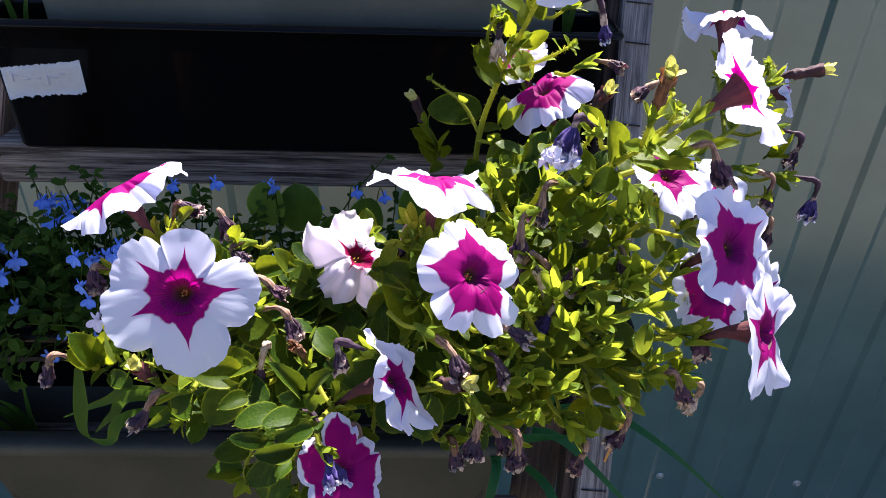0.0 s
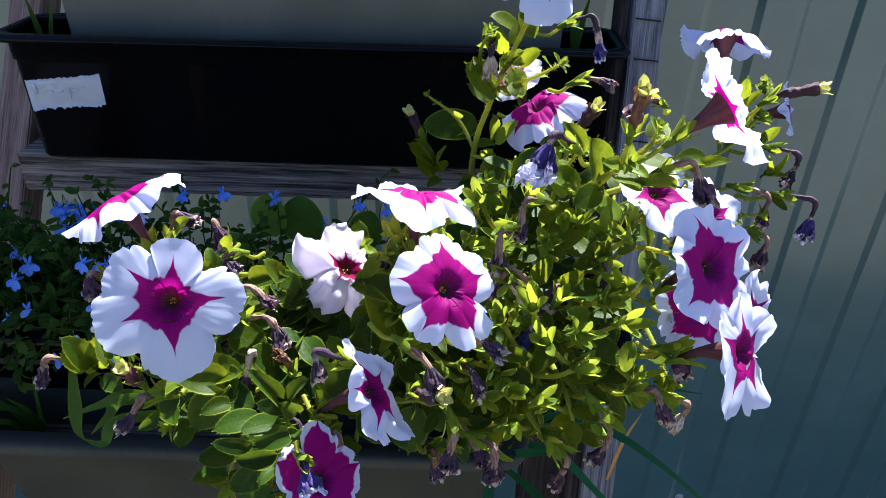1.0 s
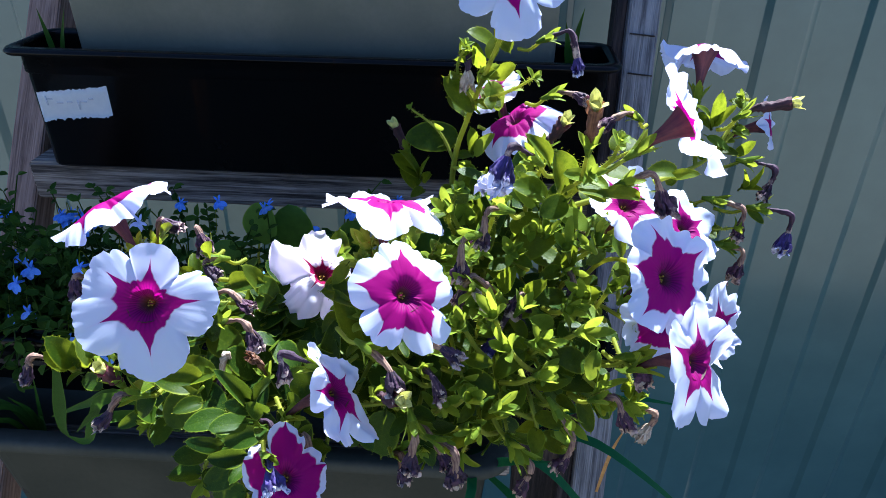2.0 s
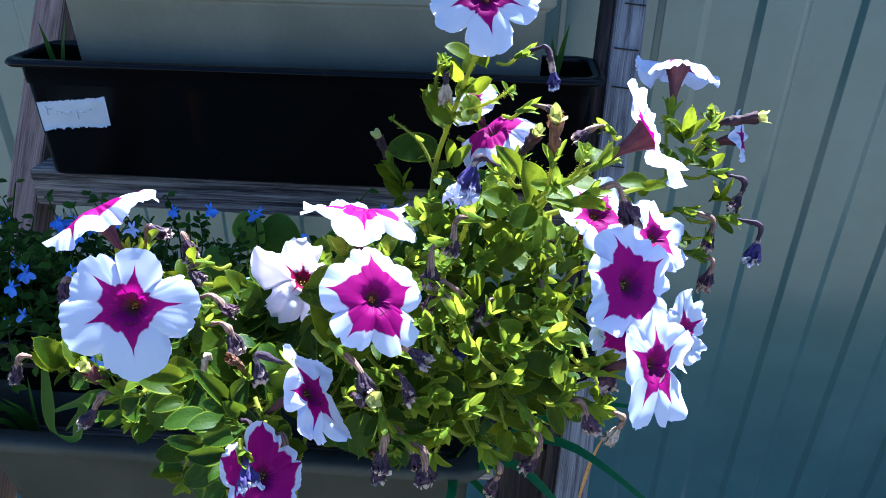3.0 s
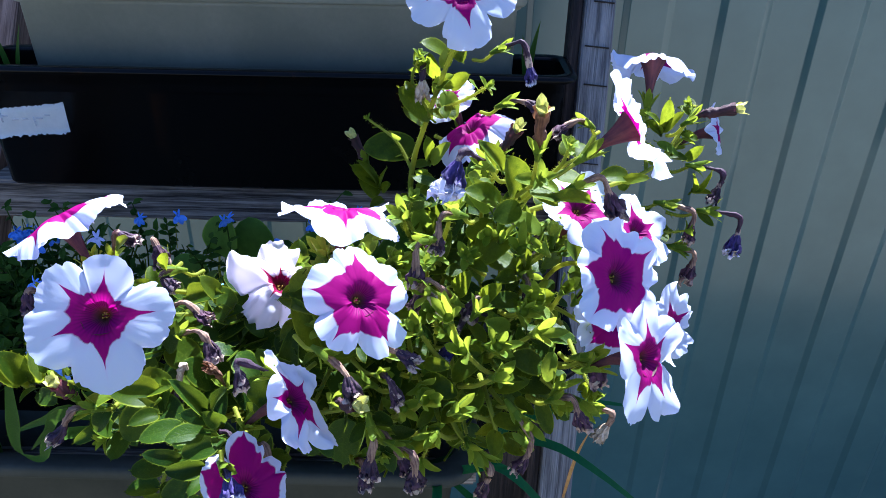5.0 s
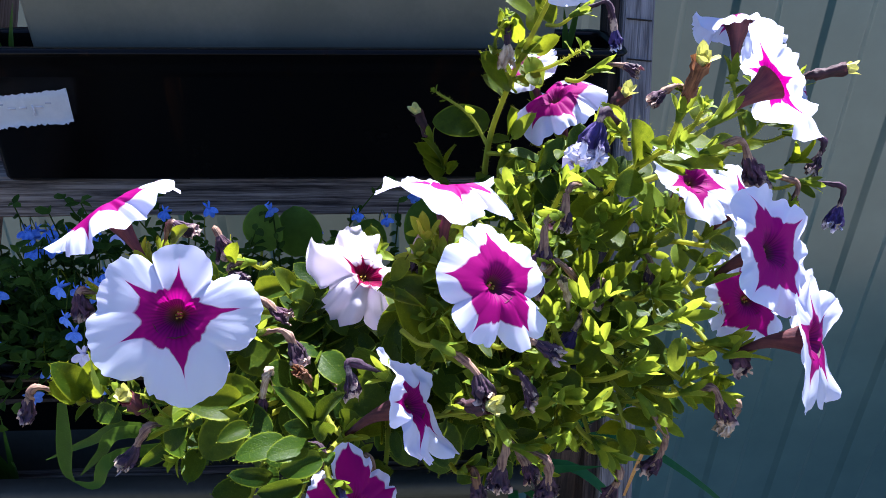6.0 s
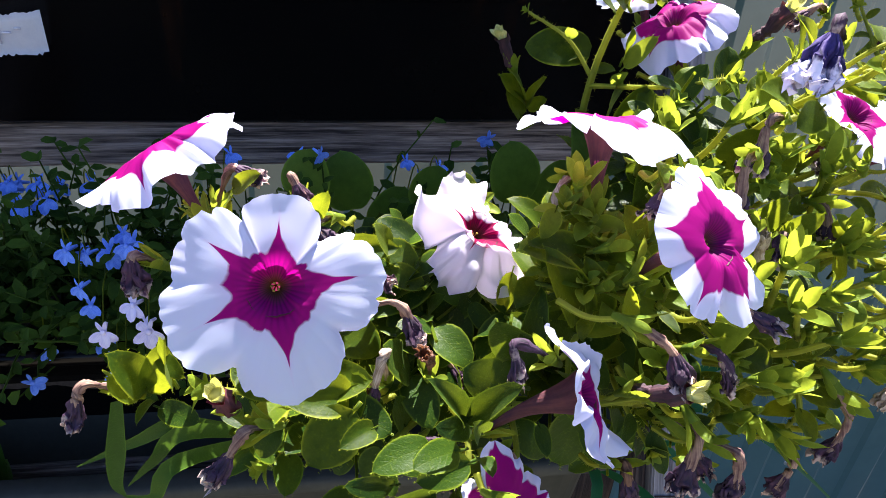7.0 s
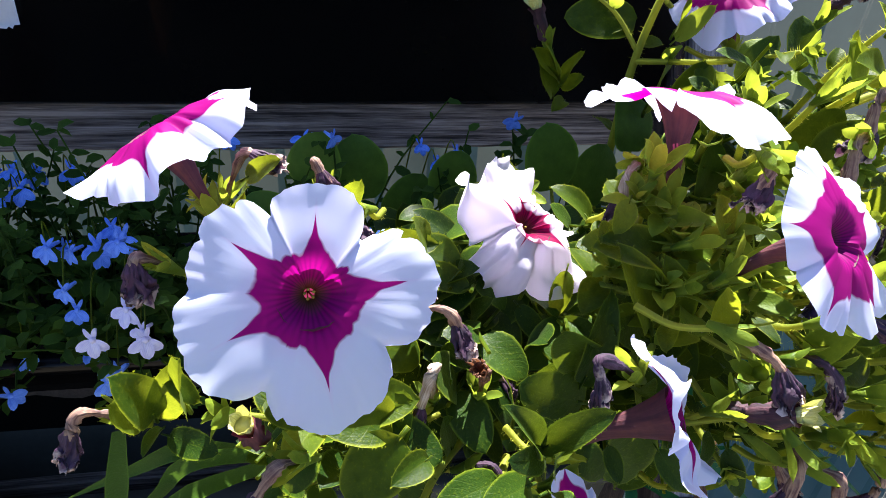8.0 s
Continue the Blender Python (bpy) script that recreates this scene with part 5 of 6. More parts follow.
leaf_to((0.091, 0.431, 0.903), (0.106, 0.419, 0.927), 0.6)
leaf_to((0.082, 0.366, 0.909), (0.085, 0.354, 0.929), 0.5)
leaf_to((0.098, 0.366, 0.904), (0.104, 0.354, 0.923), 0.45)
leaf_to((0.099, 0.341, 0.88), (0.079, 0.329, 0.871), 0.55)
leaf_to((0.098, 0.336, 0.858), (0.088, 0.324, 0.844), 0.75)
leaf_to((0.061, 0.328, 0.87), (0.082, 0.316, 0.867), 0.6)
leaf_to((0.054, 0.326, 0.872), (0.056, 0.314, 0.896), 0.5)
leaf_to((0.062, 0.326, 0.884), (0.075, 0.314, 0.891), 0.45)
leaf_to((0.036, 0.328, 0.818), (0.042, 0.316, 0.8), 0.45)
leaf_to((0.023, 0.326, 0.832), (0.016, 0.314, 0.828), 0.6)
leaf_to((0.028, 0.321, 0.842), (0.042, 0.309, 0.85), 0.5)
leaf_to((0.039, 0.326, 0.827), (0.055, 0.314, 0.837), 0.45)
leaf_to((-0.027, 0.391, 0.873), (-0.034, 0.379, 0.855), 0.42)
leaf_to((-0.004, 0.336, 0.883), (-0.012, 0.324, 0.889), 0.5)
leaf_to((-0.019, 0.368, 0.907), (-0.029, 0.356, 0.913), 0.75)
leaf_to((0.023, 0.426, 0.922), (0.011, 0.414, 0.907), 0.5)
leaf_to((0.035, 0.406, 0.928), (0.026, 0.394, 0.936), 0.6)
leaf_to((0.098, 0.356, 0.793), (0.114, 0.344, 0.797), 0.4)
leaf_to((0.081, 0.346, 0.831), (0.076, 0.334, 0.816), 0.5)
leaf_to((0.068, 0.336, 0.839), (0.059, 0.324, 0.833), 0.5)
leaf_to((0.122, 0.406, 0.964), (0.115, 0.394, 0.993), 0.65)
leaf_to((0.103, 0.406, 0.98), (0.1, 0.394, 1.003), 0.42)
leaf_to((0.11, 0.406, 0.956), (0.093, 0.394, 0.976), 0.6)
leaf_to((0.123, 0.401, 0.959), (0.107, 0.389, 0.954), 0.75)
leaf_to((0.127, 0.401, 0.972), (0.146, 0.389, 0.967), 0.42)
leaf_to((0.119, 0.401, 0.951), (0.137, 0.389, 0.948), 0.6)
leaf_to((0.095, 0.411, 0.913), (0.113, 0.399, 0.939), 0.75)
leaf_to((0.103, 0.406, 0.917), (0.125, 0.394, 0.913), 0.7)
leaf_to((0.127, 0.391, 0.911), (0.126, 0.379, 0.944), 0.28)
leaf_to((0.125, 0.376, 0.9), (0.105, 0.364, 0.908), 0.5)
leaf_to((0.132, 0.376, 0.898), (0.143, 0.364, 0.912), 0.65)
leaf_to((0.132, 0.374, 0.897), (0.146, 0.362, 0.891), 0.55)
leaf_to((0.209, 0.466, 0.953), (0.189, 0.454, 0.963), 0.55)
leaf_to((0.203, 0.461, 0.953), (0.218, 0.449, 0.961), 0.4)
leaf_to((0.167, 0.391, 0.967), (0.142, 0.379, 0.979), 0.33)
leaf_to((0.246, 0.526, 0.968), (0.238, 0.514, 0.992), 0.35)
leaf_to((0.247, 0.526, 0.97), (0.246, 0.514, 0.997), 0.35)
leaf_to((0.248, 0.526, 0.969), (0.254, 0.514, 0.989), 0.35)
leaf_to((0.246, 0.526, 0.967), (0.233, 0.514, 0.981), 0.4)
leaf_to((0.266, 0.516, 0.949), (0.273, 0.504, 0.964), 0.4)
leaf_to((0.241, 0.516, 0.964), (0.256, 0.504, 0.961), 0.38)
leaf_to((0.273, 0.506, 0.925), (0.284, 0.494, 0.946), 0.3)
leaf_to((0.273, 0.506, 0.925), (0.281, 0.494, 0.933), 0.35)
leaf_to((0.273, 0.506, 0.927), (0.27, 0.494, 0.946), 0.4)
leaf_to((0.246, 0.506, 0.898), (0.259, 0.494, 0.89), 0.5)
leaf_to((0.278, 0.496, 0.912), (0.287, 0.484, 0.907), 0.4)
leaf_to((0.241, 0.506, 0.909), (0.226, 0.494, 0.905), 0.6)
leaf_to((0.122, 0.391, 0.911), (0.111, 0.379, 0.915), 0.6)
leaf_to((0.097, 0.416, 0.968), (0.089, 0.404, 0.978), 0.6)
leaf_to((0.082, 0.436, 0.951), (0.094, 0.424, 0.95), 0.5)
leaf_to((0.162, 0.406, 0.904), (0.172, 0.394, 0.902), 0.5)
leaf_to((0.155, 0.416, 0.914), (0.143, 0.404, 0.91), 0.5)
leaf_to((0.142, 0.358, 0.858), (0.125, 0.346, 0.876), 0.65)
leaf_to((0.136, 0.356, 0.858), (0.113, 0.344, 0.862), 0.5)
leaf_to((0.148, 0.358, 0.871), (0.142, 0.346, 0.855), 0.5)
leaf_to((0.109, 0.351, 0.845), (0.126, 0.339, 0.86), 0.45)
leaf_to((0.143, 0.366, 0.825), (0.151, 0.354, 0.801), 0.4)
leaf_to((0.133, 0.366, 0.901), (0.145, 0.354, 0.898), 0.65)
leaf_to((0.171, 0.361, 0.834), (0.18, 0.349, 0.842), 0.55)
leaf_to((0.171, 0.361, 0.824), (0.177, 0.349, 0.82), 0.5)
leaf_to((0.129, 0.361, 0.886), (0.124, 0.349, 0.91), 0.5)
leaf_to((0.117, 0.356, 0.889), (0.104, 0.344, 0.903), 0.5)
leaf_to((0.115, 0.351, 0.838), (0.108, 0.339, 0.831), 0.6)
leaf_to((0.125, 0.356, 0.832), (0.136, 0.344, 0.829), 0.5)
leaf_to((0.06, 0.516, 0.979), (0.037, 0.504, 1.006), 0.5)
leaf_to((0.064, 0.516, 0.996), (0.078, 0.504, 0.987), 0.6)
leaf_to((0.063, 0.511, 1.009), (0.075, 0.499, 1.011), 0.6)
leaf_to((0.058, 0.506, 0.948), (0.058, 0.494, 0.97), 0.45)
leaf_to((0.06, 0.506, 0.945), (0.069, 0.494, 0.966), 0.4)
leaf_to((0.052, 0.506, 0.904), (0.055, 0.494, 0.94), 0.7)
leaf_to((0.088, 0.476, 0.904), (0.071, 0.464, 0.938), 0.5)
leaf_to((0.067, 0.446, 0.912), (0.056, 0.434, 0.935), 0.55)
leaf_to((0.013, 0.551, 0.905), (-0.008, 0.539, 0.928), 0.45)
leaf_to((0.011, 0.551, 0.905), (0.005, 0.539, 0.935), 0.4)
leaf_to((0.012, 0.551, 0.902), (0.019, 0.539, 0.927), 0.4)
leaf_to((0.014, 0.551, 0.901), (0.022, 0.539, 0.912), 0.5)
leaf_to((0.01, 0.551, 0.895), (-0.001, 0.539, 0.917), 0.5)
leaf_to((0.016, 0.546, 0.894), (0.007, 0.534, 0.896), 0.6)
leaf_to((0.11, 0.406, 0.981), (0.102, 0.394, 1.005), 0.42)
leaf_to((0.071, 0.521, 1.03), (0.057, 0.509, 1.044), 0.55)
leaf_to((0.075, 0.516, 1.046), (0.082, 0.504, 1.029), 0.6)
leaf_to((0.063, 0.521, 1.01), (0.058, 0.509, 1.031), 0.4)
leaf_to((0.074, 0.516, 1.005), (0.086, 0.504, 1.018), 0.55)
leaf_to((0.053, 0.521, 1.012), (0.048, 0.509, 1.033), 0.4)
leaf_to((0.05, 0.521, 1.014), (0.043, 0.509, 1.022), 0.5)
leaf_to((0.069, 0.516, 1.002), (0.08, 0.504, 0.986), 0.65)
leaf_to((0.061, 0.516, 0.998), (0.072, 0.504, 1.018), 0.5)
leaf_to((-0.017, 0.366, 0.924), (-0.024, 0.354, 0.918), 0.6)
leaf_to((0.004, 0.361, 0.898), (-0.025, 0.349, 0.92), 0.5)
leaf_to((-0.002, 0.351, 0.871), (-0.018, 0.339, 0.911), 0.4)
leaf_to((0.006, 0.351, 0.873), (-0.002, 0.339, 0.905), 0.45)
leaf_to((-0.002, 0.366, 0.89), (-0.017, 0.354, 0.91), 0.4)
leaf_to((0.025, 0.356, 0.905), (0.009, 0.344, 0.935), 0.35)
leaf_to((-0.015, 0.366, 0.881), (-0.008, 0.354, 0.905), 0.4)
leaf_to((0.005, 0.326, 0.891), (0.01, 0.314, 0.917), 0.4)
leaf_to((-0.036, 0.386, 0.836), (-0.018, 0.374, 0.853), 0.6)
leaf_to((-0.048, 0.391, 0.854), (-0.037, 0.379, 0.842), 0.5)
leaf_to((-0.0, 0.406, 0.84), (-0.028, 0.394, 0.851), 0.6)
leaf_to((0.022, 0.326, 0.895), (0.027, 0.314, 0.894), 0.4)
leaf_to((-0.001, 0.356, 0.86), (-0.021, 0.344, 0.878), 0.5)
leaf_to((-0.026, 0.351, 0.85), (-0.045, 0.339, 0.878), 0.55)
leaf_to((-0.03, 0.346, 0.845), (-0.026, 0.334, 0.889), 0.3)
leaf_to((-0.048, 0.356, 0.832), (-0.043, 0.344, 0.852), 0.6)
leaf_to((-0.027, 0.346, 0.834), (-0.054, 0.334, 0.852), 0.7)
leaf_to((-0.058, 0.336, 0.832), (-0.046, 0.324, 0.842), 0.6)
leaf_to((-0.102, 0.306, 0.854), (-0.113, 0.294, 0.86), 0.6)
leaf_to((-0.08, 0.291, 0.858), (-0.101, 0.279, 0.864), 0.55)
leaf_to((-0.068, 0.291, 0.854), (-0.084, 0.279, 0.864), 0.6)
leaf_to((-0.062, 0.296, 0.862), (-0.074, 0.284, 0.874), 0.5)
leaf_to((-0.006, 0.316, 0.836), (0.004, 0.304, 0.824), 0.5)
leaf_to((-0.025, 0.321, 0.835), (-0.023, 0.309, 0.827), 0.5)
leaf_to((-0.158, 0.326, 0.869), (-0.145, 0.314, 0.867), 0.6)
leaf_to((-0.13, 0.341, 0.847), (-0.108, 0.329, 0.862), 0.7)
leaf_to((-0.123, 0.336, 0.831), (-0.11, 0.324, 0.853), 0.7)
leaf_to((-0.194, 0.341, 0.87), (-0.184, 0.329, 0.868), 0.5)
leaf_to((-0.188, 0.336, 0.857), (-0.19, 0.324, 0.888), 0.5)
leaf_to((-0.2, 0.336, 0.853), (-0.199, 0.324, 0.88), 0.55)
leaf_to((-0.204, 0.336, 0.851), (-0.208, 0.324, 0.871), 0.5)
leaf_to((-0.173, 0.341, 0.857), (-0.176, 0.329, 0.88), 0.4)
leaf_to((-0.17, 0.426, 0.905), (-0.156, 0.414, 0.92), 0.4)
leaf_to((-0.128, 0.406, 0.9), (-0.124, 0.394, 0.915), 0.5)
leaf_to((-0.116, 0.406, 0.875), (-0.092, 0.394, 0.891), 0.5)
leaf_to((-0.088, 0.406, 0.873), (-0.094, 0.394, 0.9), 0.45)

# flower stalks that stand out of the sunny side, each with its bare calyx
empty_calyx((0.06, 0.325, 0.908), (-0.017, -0.026, 0.04), (0.077, 0.345, 0.868), 800, 0.021)
empty_calyx((0.078, 0.33, 0.914), (-0.014, -0.026, 0.045), (0.092, 0.35, 0.869), 801, 0.021)
empty_calyx((0.125, 0.385, 0.931), (-0.014, -0.026, 0.045), (0.139, 0.405, 0.886), 802, 0.021)
empty_calyx((0.15, 0.36, 0.917), (0.012, -0.026, 0.038), (0.138, 0.38, 0.879), 803, 0.021)
empty_calyx((0.13, 0.335, 0.901), (0.016, -0.026, 0.022), (0.114, 0.355, 0.879), 804, 0.021)
empty_calyx((0.125, 0.33, 0.839), (0.019, -0.026, -0.006), (0.106, 0.35, 0.845), 805, 0.021)
empty_calyx((0.164, 0.34, 0.845), (0.022, -0.026, -0.002), (0.142, 0.36, 0.847), 806, 0.021)
empty_calyx((0.092, 0.315, 0.827), (0.013, -0.026, -0.007), (0.079, 0.335, 0.834), 807, 0.021)
empty_calyx((0.063, 0.305, 0.871), (0.015, -0.026, 0.028), (0.048, 0.325, 0.843), 808, 0.021)
empty_calyx((0.047, 0.4, 0.948), (-0.014, -0.026, 0.034), (0.061, 0.42, 0.914), 809, 0.021)
empty_calyx((0.077, 0.4, 0.952), (0.006, -0.026, 0.033), (0.071, 0.42, 0.919), 810, 0.021)
empty_calyx((-0.005, 0.375, 0.931), (-0.009, -0.026, 0.043), (0.004, 0.395, 0.888), 811, 0.021)
empty_calyx((0.167, 0.345, 0.876), (0.017, -0.026, 0.023), (0.15, 0.365, 0.853), 812, 0.021)
empty_calyx((0.066, 0.345, 0.924), (-0.025, -0.026, 0.026), (0.091, 0.365, 0.898), 813, 0.021)
empty_calyx((0.088, 0.325, 0.893), (-0.023, -0.026, 0.034), (0.111, 0.345, 0.859), 814, 0.021)
empty_calyx((0.139, 0.37, 0.904), (-0.018, -0.026, 0.032), (0.157, 0.39, 0.872), 815, 0.021)
empty_calyx((0.106, 0.318, 0.88), (0.021, -0.026, 0.024), (0.085, 0.338, 0.856), 816, 0.021)
empty_calyx((0.093, 0.32, 0.849), (-0.026, -0.026, 0.024), (0.119, 0.34, 0.825), 817, 0.021)

# bare calyx stars and pale side stalks over the sunny side of the bush
rnd = random.Random(41)
for k in range(34):
    x = rnd.uniform(0.0, 0.165)
    z = rnd.uniform(0.81, 0.94) - 0.25 * max(0, x - 0.15)
    y = 0.32 + max(0, z - 0.86) * 0.85 + rnd.uniform(-0.015, 0.03)
    d = Vector((rnd.gauss(0.2, 0.5), rnd.gauss(-0.5, 0.4), rnd.uniform(0.2, 1.0)))
    empty_calyx((x, y, z), d, (x + rnd.gauss(-0.01, 0.012), y + 0.025, z - rnd.uniform(0.012, 0.03)), 700 + k, rnd.uniform(0.014, 0.02))

# small dried remains caught among the leaves
rnd = random.Random(52)
for k in range(4):
    x = rnd.uniform(-0.09, 0.15)
    z = rnd.uniform(0.82, 0.9) + (0.03 if x > 0.05 else -0.02)
    p = Vector((x, 0.315 + max(0, z - 0.86) * 0.85 + rnd.uniform(-0.005, 0.02), z))
    side = Vector((rnd.choice((-1, 1)) * rnd.uniform(0.006, 0.014), -0.006, 0.006))
    wilted(p, p + side, p + side * 1.4 + Vector((0, -0.003, -0.016)), 261 + k, rnd.uniform(0.008, 0.012), (WILT_TUBE, WILT, BROWN_TUBE)[k % 3], (DARKWILT, DARKWILT, WILT)[k % 3], p + Vector((-side.x, 0.02, -0.015)))


# ---- lobelia ----
LOBELIA = thing("lobelia", (-0.36, 0.58, 0.712), "bushy trailing lobelia with small blue flowers in shade", "flower plant")


def lobelia_flower_mesh(seed, mat):
    """Three broad lower lobes, two thin upper ones and a short tube; facing +z."""
    rnd = random.Random(seed)
    bm = bmesh.new()
    for a, w, ln in ((-90, 0.0058, 0.0085), (-40, 0.0052, 0.008), (-140, 0.0052, 0.008), (65, 0.0022, 0.006), (115, 0.0022, 0.006)):
        t = radians(a + rnd.uniform(-8, 8))
        o = Vector((math.cos(t), math.sin(t), 0))
        blade_grid(bm, ln, w, round_leaf, 5, 0.15, rnd.uniform(0.1, 0.9), 0, 0.1, aim(o * 0.0008, o + Vector((0, 0, 0.25)), (0, 0, 1)))
    tube(bm, [Vector((0, 0, 0.0006)), Vector((0, 0.0012, -0.008))], (0.0016, 0.0009), 6)
    return mesh("flower", bm, mat)


LOB_FLOWERS = [lobelia_flower_mesh(k, BLUE) for k in range(4)] + [lobelia_flower_mesh(9, LILAC)]


def lobelia_bush(parent, x0, x1, count, seed, blooms):
    """Many thin twigs with small toothed leaves, and flowers near the tips."""
    rnd = random.Random(seed)
    twigs, leaves = bmesh.new(), bmesh.new()
    tips = []
    for _ in range(count):
        x = rnd.uniform(x0, x1)
        y = rnd.uniform(0.525, 0.635)
        base = Vector((x, y, 0.705))
        top = Vector((x + rnd.gauss(0, 0.035), y - rnd.uniform(-0.03, 0.09), 0.712 + rnd.uniform(0.06, 0.155)))
        if rnd.random() < 0.25:
            top = Vector((x + rnd.gauss(0, 0.03), rnd.uniform(0.44, 0.49), rnd.uniform(0.72, 0.80)))
        mid = base.lerp(top, 0.5) + Vector((rnd.gauss(0, 0.012), rnd.gauss(0, 0.008), 0.015))
        pts = curve_points([base, mid, top], 9)
        tube(twigs, pts, (0.0011, 0.0006), 4, False)
        for k in range(15):
            i = rnd.randrange(1, 9)
            v = Vector((rnd.gauss(0, 1), rnd.gauss(0, 1) - 0.3, rnd.gauss(0.3, 0.6))).normalized()
            s = rnd.uniform(0.6, 1.25)
            blade_grid(leaves, 0.0125 * s, 0.0065 * s, ovate, 3, 0.25, rnd.uniform(0, 1), 0, 0, aim(pts[i], v, (rnd.uniform(-0.4, 0.4), -0.5, 1)))
        tips.append((pts[-1], (pts[-1] - pts[-3]).normalized()))
    tagged(part("twig_mass", twigs, SMALL_LEAF, parent), "thin green twigs", kind="stuff")
    tagged(part("foliage", leaves, SMALL_LEAF, parent), "many small dark green leaves", kind="stuff")
    rnd.shuffle(tips)
    for k, (p, d) in enumerate(tips[:blooms]):
        n = Vector((rnd.uniform(-0.6, 0.8), rnd.uniform(-1, -0.3), rnd.uniform(-0.1, 0.8)))
        part("flower", LOB_FLOWERS[rnd.randrange(4) if k % 17 else 4], BLUE, parent, "", facing(p + d * 0.004 + Vector((0, -0.006, 0.004)), n, rnd.uniform(-0.5, 0.5), rnd.uniform(0.9, 1.35)))


lobelia_bush(LOBELIA, -0.53, -0.22, 240, 31, 22)
LOBELIA_B = thing("lobelia", (-0.17, 0.6, 0.712), "sparse lobelia twigs with few blue flowers behind the petunia", "flower plant")
lobelia_bush(LOBELIA_B, -0.24, 0.03, 90, 32, 9)


def lob(x, y, z, n, s=1.0, pale=False):
    """A lobelia flower on a thin stalk that hangs forward of the bush."""
    p = Vector((x, y, z))
    root = Vector((x - 0.012, max(0.54, y + 0.01), min(z, 0.80) - 0.005))
    bm = bmesh.new()
    tube(bm, curve_points([root, root.lerp(p, 0.6) + Vector((0, 0, 0.02)), p], 8), (0.0006, 0.0004), 4, False)
    part("stem", bm, LEAF, LOBELIA)
    part("flower", LOB_FLOWERS[4 if pale else int(abs(x) * 997) % 4], BLUE, LOBELIA, "", facing(p, n, 0.0, s * 0.85))


lob(-0.259, 0.45, 0.766, (0.3, -0.9, 0.1), 1.5)
lob(-0.252, 0.45, 0.773, (-0.3, -0.8, 0.3), 1.3)
lob(-0.263, 0.455, 0.793, (0.1, -0.95, 0.2), 1.45, True)
lob(-0.242, 0.455, 0.813, (-0.3, -0.8, 0.4), 1.4, True)
lob(-0.231, 0.44, 0.804, (0.2, -0.9, 0.2), 1.5, True)
lob(-0.235, 0.45, 0.802, (-0.4, -0.8, 0.3), 1.2, True)
lob(-0.276, 0.469, 0.817, (-0.5, -0.8, 0.1), 1.2)
lob(-0.265, 0.5, 0.825, (0.1, -0.9, 0.4), 1.5)
lob(-0.251, 0.504, 0.828, (0.2, -0.85, 0.4), 1.5)
lob(-0.292, 0.5, 0.825, (-0.4, -0.8, 0.3), 1.4)
lob(-0.28, 0.5, 0.822, (-0.6, -0.7, 0.2), 1.2)
lob(-0.26, 0.515, 0.828, (0.2, -0.7, 0.6), 1.2)
lob(-0.32, 0.496, 0.747, (0.6, -0.7, 0.2), 1.1)
lob(-0.339, 0.56, 0.825, (-0.21, -0.7, 0.5), 1.5)
lob(-0.343, 0.6, 0.823, (0.04, -0.7, 0.5), 1.5)
lob(-0.328, 0.6, 0.821, (-0.1, -0.7, 0.5), 1.5)
lob(-0.305, 0.6, 0.823, (0.08, -0.7, 0.5), 1.5)
lob(-0.328, 0.57, 0.825, (0.1, -0.7, 0.5), 1.5)
lob(-0.362, 0.6, 0.818, (-0.35, -0.7, 0.5), 1.5)
lob(-0.367, 0.62, 0.814, (-0.39, -0.7, 0.5), 1.5)
lob(-0.065, 0.61, 0.834, (0.2, -0.7, 0.6), 1.1)
lob(-0.038, 0.61, 0.829, (0.2, -0.7, 0.6), 1.1)
lob(-0.054, 0.6, 0.825, (0.2, -0.7, 0.6), 1.1)
lob(-0.359, 0.525, 0.805, (0.3, -0.85, 0.4), 1.5)
lob(-0.362, 0.505, 0.801, (-0.2, -0.85, 0.4), 1.4)
lob(-0.356, 0.501, 0.772, (0.3, -0.8, 0.4), 1.3)
lob(-0.438, 0.62, 0.815, (0.2, -0.7, 0.6), 1.4)
lob(-0.365, 0.6, 0.824, (0, -0.8, 0.5), 1.3)
lob(-0.384, 0.55, 0.804, (0.4, -0.7, 0.5), 1.3)
lob(-0.203, 0.617, 0.838, (0.5, -0.6, 0.6), 1.3)
lob(-0.376, 0.5, 0.762, (0, -0.8, 0.5), 1.1)

# ---- broad-leaved seedlings in the shade behind the flowers ----
BROADS = thing("broad_leaved_plant", (-0.06, 0.6, 0.712), "shaded plant with broad rounded green leaves", "plant")
BROAD_MESH = []
for k in range(4):
    bm = bmesh.new()
    blade_grid(bm, 0.05, 0.043, round_leaf, 10, 0.12, 0.35 + 0.2 * k, 0.1 * k, 0.1)
    BROAD_MESH.append(mesh("leaf", bm, BROAD))


def broad_leaf(x, y, z, fw, up, s, k):
    place, fw = Vector((x, y, z)), Vector(fw).normalized()
    part("leaf", BROAD_MESH[k % 4], BROAD, BROADS, "", aim(place, fw, up, s * 0.85))
    bm = bmesh.new()
    tube(bm, curve_points([Vector((x * 0.8 - 0.02, 0.6, 0.70)), place - fw * 0.012 - Vector((0, 0, 0.02)), place], 8), (0.0016, 0.0011), 6)
    part("stalk", bm, STEM, BROADS)


